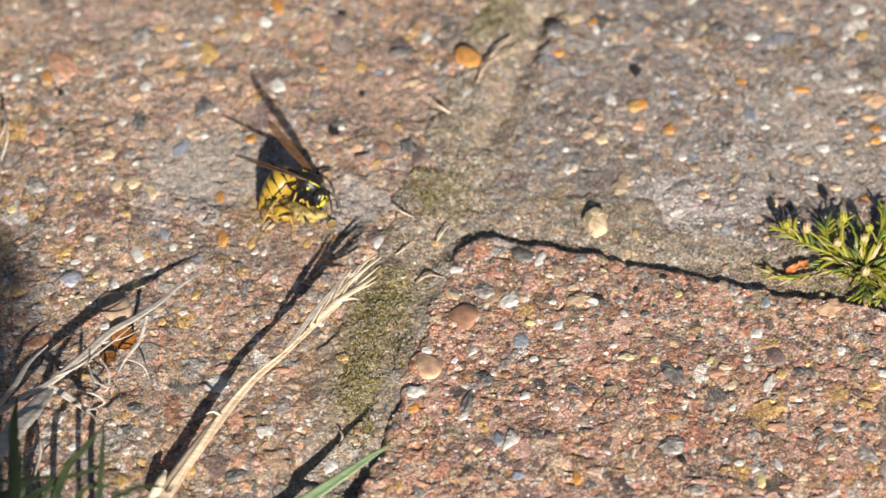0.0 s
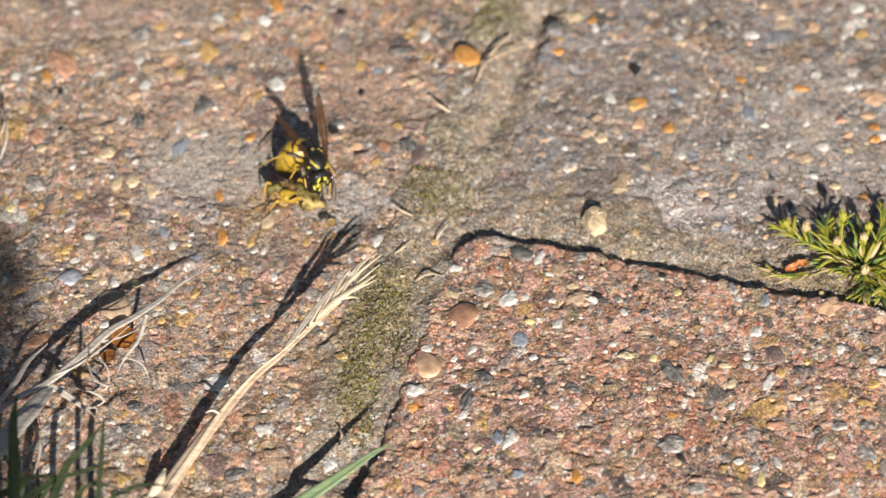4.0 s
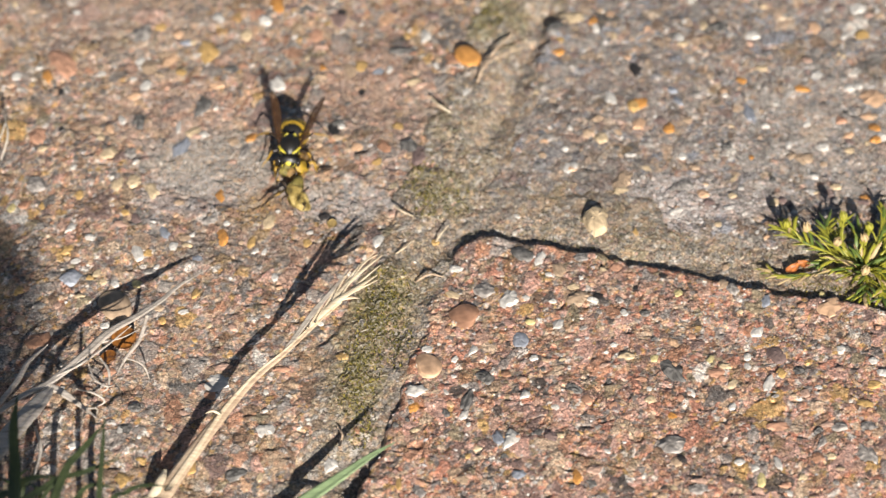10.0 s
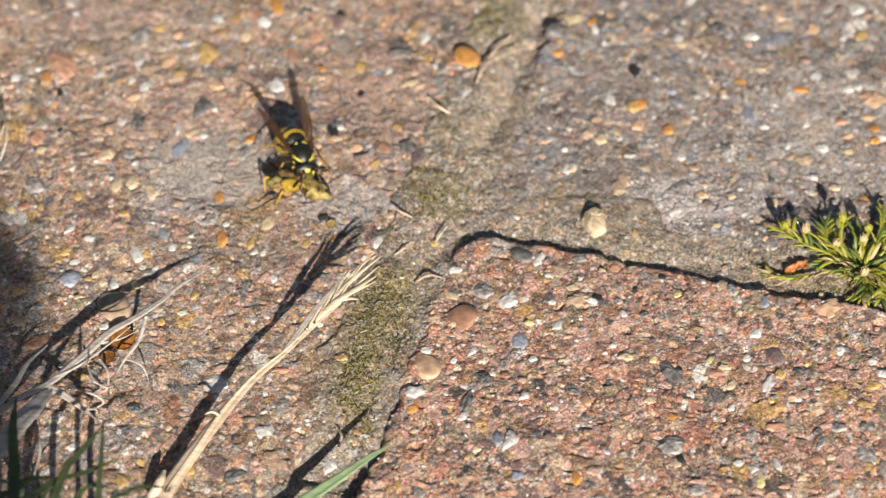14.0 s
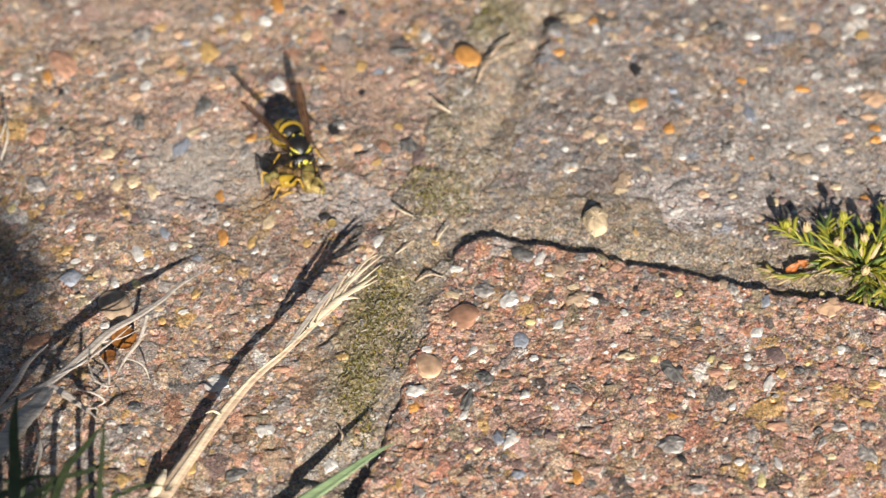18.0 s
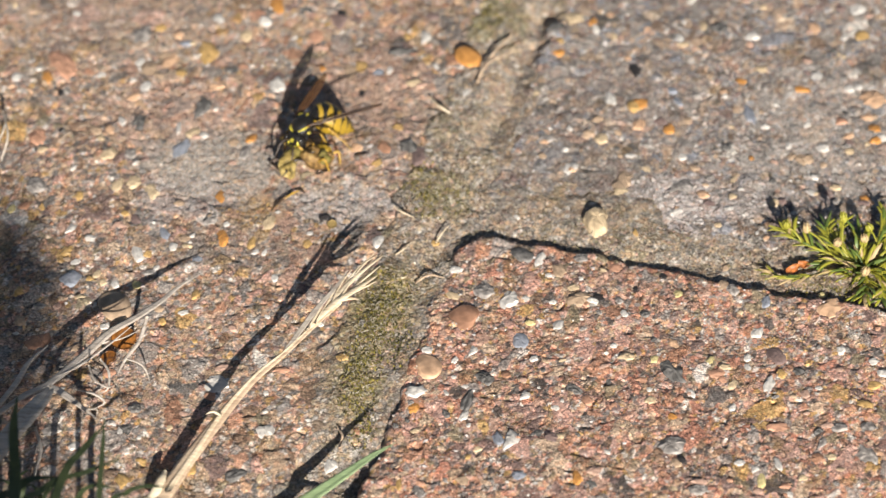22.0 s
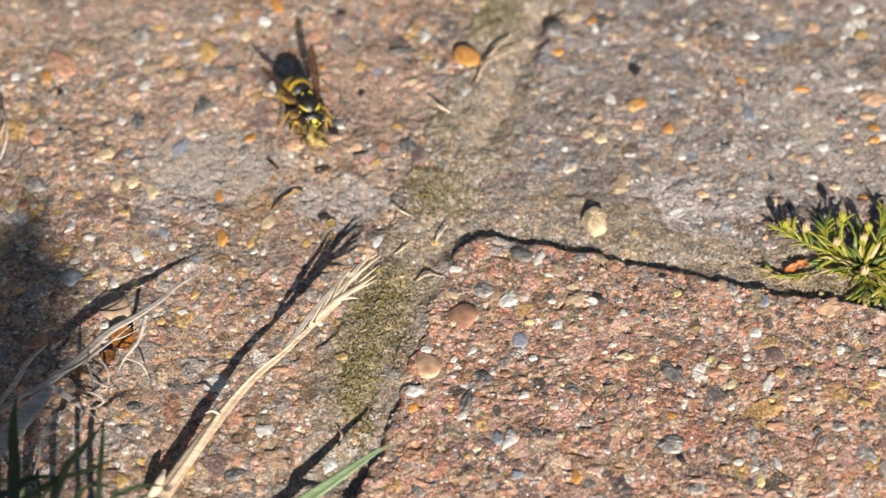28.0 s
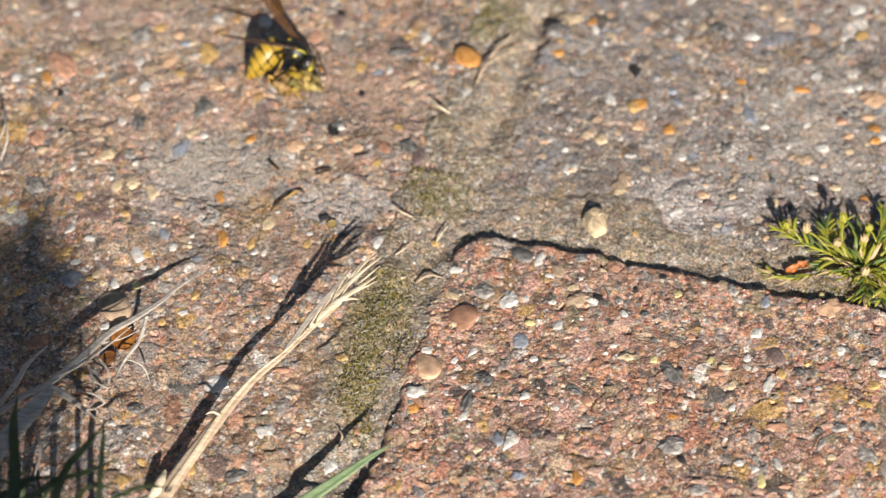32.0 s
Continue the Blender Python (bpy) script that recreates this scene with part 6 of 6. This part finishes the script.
def motions():
    rows = []
    for t, x, y, z, roll, pitch, yaw in PATH:
        rows.append((t, pose(x * MM, y * MM, z * MM, roll, pitch, yaw)))
    walk(THE_WASP, rows)
    walk(BELLY, [(t, pose(-2.6 * MM, 0, -0.3 * MM, 0, b, a)) for t, a, b in CURL])
    when = [r[0] for r in BEARING]
    for wing, s, k in ((WINGS[0], -1, 1), (WINGS[1], 1, 3)):
        out = []
        for t, x, y, z, roll, pitch, yaw in PATH:
            bearing, rise = (float(np.interp(t, when, [r[q] for r in BEARING])) for q in (k, k + 1))
            turn = pose(0, 0, 0, roll, pitch, yaw).inverted() @ pose(0, 0, 0, 10 * s, rise, bearing - 180)
            out.append((t, Matrix.Translation(Vector((0.55, 1.62 * s, 0.95)) * MM) @ turn))
        walk(wing, out)
    # the head nods as the jaws work
    nods = [(0.5 * i, pose(3.2 * MM, 0, -0.35 * MM, 4 * math.sin(2.1 * i), -20 + 6 * math.sin(1.7 * i), 6 * math.sin(1.1 * i))) for i in range(65)]
    walk(HEAD, nods)
    # the legs hold the ground while the body leans over them
    for k, (leg, hip) in enumerate(LEGS):
        out = []
        for t, x, y, z, roll, pitch, yaw in PATH:
            lean = Euler((radians(roll * 0.85), radians(pitch), 0)).to_matrix().inverted().to_4x4()
            reach = 0.0
            if k == 2 and (t <= 3.5 or t >= 30.5):
                reach = 45.0
            if k == 5 and 20.5 < t < 25.2:
                reach = -45.0
            step = pose(0, 0, 0, 0, 0, reach + 7 * math.sin(t * 1.9 + k * 1.3))
            out.append((t, Matrix.Translation(Vector(hip) * MM) @ lean @ step))
        walk(leg, out)
    at = lambda x, y, z, a=0, b=0, c=0: pose(x * MM, y * MM, z * MM, a, b, c)
    walk(PREY, [(0, at(-26.0, 7.4, 2.2, 0, 0, 0)), (2, at(-25.9, 6.5, 2.2, 0, 0, 5)), (3, at(-25.8, 10.4, 2.4, 0, 10, 10)), (3.5, at(-25.4, 11.1, 2.4, 5, 10, 20)), (4.5, at(-26.1, 12.8, 2.2, 0, 0, 30)),
                (5.5, at(-24.7, 19.9, 1.9, 0, 0, 50)), (7, at(-24.9, 20.7, 1.9, 0, 0, 60)), (9, at(-24.9, 20.7, 1.9, 0, 0, 70)), (10, at(-24.9, 19.0, 1.9, 0, 0, 70)), (11, at(-24.9, 17.7, 2.0, 0, 0, 60)),
                (12, at(-25.9, 14.7, 2.2, 0, 0, 50)), (14.5, at(-25.9, 14.7, 2.2, 0, 0, 40)), (16.5, at(-25.7, 14.2, 2.2, 0, 0, 30)), (18, at(-26.5, 15.6, 2.2, 0, 0, 40)), (19, at(-26.5, 16.2, 2.2, 0, 0, 60)),
                (20, at(-25.9, 20.3, 2.2, 0, 0, 90)), (21, at(-25.4, 21.0, 2.2, 0, 0, 120)), (22, at(-21.2, 21.5, 2.3, 10, 0, 150)), (24, at(-20.6, 22.9, 2.4, 10, 0, 180)), (25, at(-21.2, 24.7, 2.4, 5, 0, 190)),
                (25.5, at(-20.8, 29.4, 2.2, 0, 0, 200)), (28, at(-22.5, 31.0, 2.2, 0, 0, 200)), (29, at(-25.1, 34.5, 2.2, 0, 0, 190)), (30, at(-26.1, 36.4, 2.2, 0, 0, 180)), (30.5, at(-24.7, 40.6, 2.3, 0, 0, 160)),
                (31, at(-25.2, 39.0, 2.6, 0, 0, 150)), (32, at(-26.6, 41.0, 2.6, 0, 0, 150))])
    walk(CHUNK, [(0, at(-22.7, 6.0, 2.6, 0, 0, -20)), (2, at(-22.2, 5.0, 2.6, 0, 0, -20)), (3.5, at(-22.0, 7.8, 2.6, 0, 0, -30)), (4.5, at(-23.8, 11.6, 2.0, 0, 0, -60)), (5.5, at(-25.5, 12.9, 1.8, 0, 10, -85)),
                 (6, at(-25.7, 12.9, 1.8, 0, 10, -85)), (7, at(-25.9, 15.8, 1.8, 0, 10, -95)), (8, at(-25.6, 15.8, 1.8, 0, 10, -85)), (9, at(-26.8, 14.3, 1.8, 0, 10, -85)), (10, at(-24.5, 11.8, 1.8, 0, 10, -80)),
                 (11, at(-21.8, 14.4, 2.0, 0, 10, -65)), (12, at(-21.6, 13.2, 2.2, 0, 0, -50)), (13, at(-21.3, 13.2, 2.2, 0, 0, -50)), (14.5, at(-21.6, 13.1, 2.2, 0, 0, -55)), (17, at(-19.9, 14.7, 2.2, 0, 0, -55)), (18, at(-22.4, 15.0, 2.2, 0, 0, -70)),
                 (19, at(-26.6, 14.7, 2.2, 0, 0, -100)), (20, at(-27.8, 16.8, 2.2, 0, 0, -120)), (21, at(-27.9, 18.0, 2.2, 0, 0, -120)), (22, at(-26.0, 20.1, 2.2, 0, 0, -110)), (24, at(-25.4, 19.5, 2.2, 0, 0, -100)),
                 (25, at(-25.0, 22.6, 2.2, 0, 0, -95)), (25.5, at(-21.7, 26.6, 2.0, 0, 0, -70)), (28, at(-22.1, 27.4, 2.0, 0, 0, -65)), (29, at(-22.5, 30.1, 2.0, 0, 0, -60)), (30, at(-24.0, 32.4, 2.0, 0, 0, -70)),
                 (30.5, at(-21.9, 38.1, 2.3, 0, 0, -55)), (31, at(-22.6, 40.8, 2.3, 0, 0, -60)), (32, at(-23.4, 42.6, 2.3, 0, 0, -70))])
    walk(LEG_BIT, [(0, at(-27.4, 6.0, 0.9, 0, 0, 30)), (3.5, at(-27.0, 8.9, 0.9, 0, 0, 30)), (5.5, at(-27.7, 11.7, 0.6, 0, 0, 50)), (9, at(-27.9, 12.6, 0.6, 0, 0, 40)), (12, at(-27.4, 12.3, 0.6, 0, 0, 15)), (18, at(-27.1, 12.4, 0.5, 0, 0, 20)),
                   (19.5, at(-26.2, 13.0, -0.1, 0, 0, 32)), (32, at(-26.2, 13.0, -0.1, 0, 0, 32))])
    # the unseen clumps tilt slowly, so that their shade creeps over the paving
    for k, t in enumerate(SHADE_CLUMPS):
        o = t.location.copy()
        sway = [(0, 0), (6, 0.1), (10, 0.25), (14, 0.4), (18, 0.7), (22, 1.0), (26, 1.35), (32, 1.7)]
        walk(t, [(s, Matrix.Translation(o) @ pose(0, 0, 0, -0.1 * a, a - 0.2 * k, 0)) for s, a in sway])


# ---- the mass of small grit, last ----
def scatter(slab, count, lo_u, hi_u, lo_v, hi_v, smallest, largest, mat, seed, power=2.2, spot=False, sink=0.2):
    """Loose and half-buried grit over the stretch that is looked at, one mesh."""
    rs = np.random.RandomState(seed)
    base, tri = [], None
    for k in range(6):
        q = np.random.RandomState(700 + k)
        v = np.array([(1, 0, 0), (-1, 0, 0), (0, 1, 0), (0, -1, 0), (0, 0, 1), (0, 0, -1), (0.62, 0.62, 0.4), (-0.62, 0.62, 0.4), (-0.62, -0.62, 0.4), (0.62, -0.62, 0.4)]) * (0.65 + 0.7 * q.rand(10, 1))
        base.append(v)
    tri = np.array([(0, 6, 9), (2, 7, 6), (1, 8, 7), (3, 9, 8), (4, 6, 7), (4, 7, 8), (4, 8, 9), (4, 9, 6), (0, 2, 6), (2, 1, 7), (1, 3, 8), (3, 0, 9), (5, 2, 0), (5, 1, 2), (5, 3, 1), (5, 0, 3)])
    if spot:
        r, q = rs.rand(count) ** 0.6 * (hi_u - lo_u) / 2, rs.uniform(0, 6.28, count)
        u, v = (lo_u + hi_u) / 2 + r * np.cos(q), (lo_v + hi_v) / 2 + r * np.sin(q) * (hi_v - lo_v) / (hi_u - lo_u)
    else:
        u, v = rs.uniform(lo_u, hi_u, count), rs.uniform(lo_v, hi_v, count)
    if slab is joint:
        z = joint_height(u, v)
        keep = np.ones(count, bool)
    else:
        z = slab.height(u, v)
        keep = slab.edge(u, v) > 0.4
    u, v, z = u[keep], v[keep], z[keep]
    n = len(u)
    s = smallest + (largest - smallest) * rs.rand(n) ** power
    a = rs.uniform(0, 6.28, n)
    X, Y = to_xy(u, v)
    vs = np.empty((n, 10, 3))
    for k in range(6):
        i = np.arange(n) % 6 == k
        p = base[k][None] * (s[i, None, None] * 0.5) * np.stack([np.ones(i.sum()), rs.uniform(0.6, 1, i.sum()), rs.uniform(0.7, 1.0, i.sum())], -1)[:, None, :]
        c, d = np.cos(a[i])[:, None], np.sin(a[i])[:, None]
        vs[i, :, 0] = X[i, None] + p[:, :, 0] * c - p[:, :, 1] * d
        vs[i, :, 1] = Y[i, None] + p[:, :, 0] * d + p[:, :, 1] * c
        vs[i, :, 2] = z[i, None] + p[:, :, 2] - sink * s[i, None]
    f = (tri[None] + (np.arange(n) * 10)[:, None, None]).reshape(-1, 3)
    owner = joint if slab is joint else slab.ob
    ob = place("grit", mesh_of("grit", vs.reshape(-1, 3), f, mat, None, False), owner)
    return tagged(ob, "", "", "", "stuff")


def random_stones(slab, count, lo_u, hi_u, lo_v, hi_v, colours, seed):
    rs = random.Random(seed)
    made = 0
    while made < count:
        u, v = rs.uniform(lo_u, hi_u), rs.uniform(lo_v, hi_v)
        if float(slab.edge(np.array([u]), np.array([v]))[0]) < 1.0:
            continue
        x, y = to_xy(u, v)
        w = 0.8 + 1.4 * rs.random() ** 2
        pebble(x, y, w, w * rs.uniform(0.7, 1.3), rs.uniform(0, 180), rs.choice(colours), 0.45, 0.1)
        made += 1


random_stones(left, 150, -96, -12, -76, 80, ["pink", "tan", "grey", "salmon", "white", "cream", "tan", "pink", "slate", "peach", "amber"], 41)
random_stones(back, 150, 0, 78, 13, 84, ["grey", "tan", "grey", "white", "pink", "tan", "slate", "cream", "mauve", "peach"], 42)
random_stones(front, 130, 0, 78, -74, 0, ["pink", "salmon", "tan", "pink", "grey", "white", "peach", "salmon", "cream", "slate"], 43)
scatter(left, 4500, -100, -11, -80, 84, 0.2, 1.0, m_grit, 51, 2.8, False, 0.26)
scatter(back, 3500, -1, 82, 11, 88, 0.2, 1.15, m_grit_grey, 52, 2.8, False, 0.26)
scatter(front, 4500, -2, 82, -76, 2, 0.2, 1.0, m_grit, 53, 2.6, False, 0.26)
scatter(joint, 5000, -12.5, 0, -82, 88, 0.2, 0.8, m_sand, 54, 2.4, False, 0.2)
scatter(joint, 4000, 0, 84, 0, 13, 0.2, 0.8, m_sand, 55, 2.4, False, 0.2)

scatter(left, 260, -100, -11, -80, 84, 0.3, 1.2, m_salt, 56, 1.6, False, 0.2)
scatter(back, 320, -1, 82, 11, 88, 0.3, 1.2, m_salt, 57, 1.6, False, 0.2)
scatter(front, 340, -2, 82, -76, 2, 0.3, 1.2, m_salt, 58, 1.6, False, 0.2)


def patch(slab, x, y, rx, ry, count, mat, seed, largest=0.7):
    u, v = to_uv(x, y)
    scatter(slab, count, u - rx, u + rx, v - ry, v + ry, 0.25, largest, mat, seed, 1.6, True)


patch(back, 36.6, 11.5, 9, 9, 260, m_salt, 61, 0.9)
patch(back, 43.7, 13.3, 12, 6, 160, m_salt, 62)
patch(left, -38.8, 22.0, 9, 8.5, 4200, m_greyfine, 63, 0.5)
patch(left, -57.7, 61.7, 20, 14, 900, m_greyfine, 64, 0.6)
patch(left, -31.7, 10.0, 6, 4, 110, m_ochre, 65, 0.7)
patch(left, -17.2, 11.8, 8, 5, 240, m_greyfine, 66, 0.7)
patch(front, 66.7, -35.8, 6, 7, 130, m_ochre, 67, 0.8)
patch(front, 8.7, -14.7, 8, 7, 90, m_ochre, 68, 0.7)
patch(front, 45.7, -20.9, 14, 6, 320, m_greyfine, 69, 0.8)
patch(back, 66.5, 29.9, 14, 16, 700, m_greyfine, 70, 0.6)


def strewn(spots, spread, power, rs):
    """Places scattered about some middles, with the height of the joint at each."""
    xs, ys = [], []
    for x, y, rx, ry, count in spots:
        r, a = spread * rs.rand(count) ** power, rs.uniform(0, 6.28, count)
        xs.append(x + rx * r * np.cos(a))
        ys.append(y + ry * r * np.sin(a))
    x, y = np.concatenate(xs), np.concatenate(ys)
    return x, y, joint_height(*to_uv(x, y))


def moss(spots, seed):
    """Moss: many tiny upright leaves in cushions."""
    rs = np.random.RandomState(seed)
    vs, fs = [], []
    for px, py, z in zip(*strewn(spots, 1.5, 0.8, rs)):
        h, w, t = rs.uniform(0.15, 0.5), rs.uniform(0.14, 0.26), rs.uniform(0, 6.28)
        lx, ly = rs.uniform(-0.4, 0.4, 2)
        k = len(vs)
        for q in range(3):
            vs.append((px + w * math.cos(t + q * 2.1), py + w * math.sin(t + q * 2.1), z - 0.1))
        vs.append((px + lx, py + ly, z + h))
        fs += [[k, k + 1, k + 3], [k + 1, k + 2, k + 3], [k + 2, k, k + 3]]
    ob = place("moss", mesh_of("moss", np.array(vs), fs, m_moss, None, False))
    return tagged(ob, "olive-green moss cushions growing in the sandy joint", "moss", "", "stuff")


moss([(-8.8, -11.2, 2.6, 4.5, 420), (-10.8, -18.2, 2.2, 5.0, 460), (-12.6, -27.8, 2.2, 4.5, 400), (-13.6, -35.5, 2.0, 4.5, 320), (-0.4, 14.8, 4.5, 3.5, 200), (-2.2, 11.1, 2.0, 3.0, 90), (-4.0, 20.0, 2.0, 4.0, 80), (8.0, 65.0, 4.0, 4.0, 160),
      (63.7, -9.8, 6.0, 2.0, 160), (-7.2, -22.3, 1.8, 5.0, 160), (-12.7, -43.1, 1.6, 3.0, 120)], 71)


def filaments(spots, seed):
    """Short dry hair-like threads lying among the moss and sand."""
    rs = np.random.RandomState(seed)
    vs, fs = [], []
    for px, py, z in zip(*strewn(spots, 1.3, 0.7, rs)):
        z += rs.uniform(0.05, 0.3)
        t, l, w = rs.uniform(0, 6.28), 0.3 + 1.1 * rs.rand() ** 2, rs.uniform(0.03, 0.07)
        bend, rise = rs.uniform(-0.5, 0.5), rs.uniform(-0.1, 0.35)
        k = len(vs)
        for q in range(4):
            s, e = q / 3, t + bend * (q - 1.5)
            cx, cy, cz = px + l * (s - 0.5) * math.cos(e), py + l * (s - 0.5) * math.sin(e), z + rise * math.sin(3.1 * s)
            vs += [(cx - w * math.sin(e), cy + w * math.cos(e), cz), (cx + w * math.sin(e), cy - w * math.cos(e), cz), (cx, cy, cz + 1.4 * w)]
        for q in range(3):
            b = k + 3 * q
            fs += [[b, b + 1, b + 4, b + 3], [b + 1, b + 2, b + 5, b + 4], [b + 2, b, b + 3, b + 5]]
    ob = place("dry_moss", mesh_of("dry_moss", np.array(vs), fs, m_filament, None, False))
    return tagged(ob, "pale dry moss threads among the sand of the joint", "moss", "", "stuff")


filaments([(-9.0, -12.2, 4.0, 7.0, 170), (-10.6, -20.2, 3.5, 7.0, 170), (-12.6, -29.8, 3.0, 6.0, 140), (-13.8, -38.5, 3.0, 6.0, 110), (-1.4, 14.8, 6.5, 6.5, 150), (2.0, 30.0, 4.5, 10.0, 160), (20.0, 3.0, 16.0, 3.0, 140), (45.0, -3.0, 16.0, 3.0, 110)], 73)

motions()
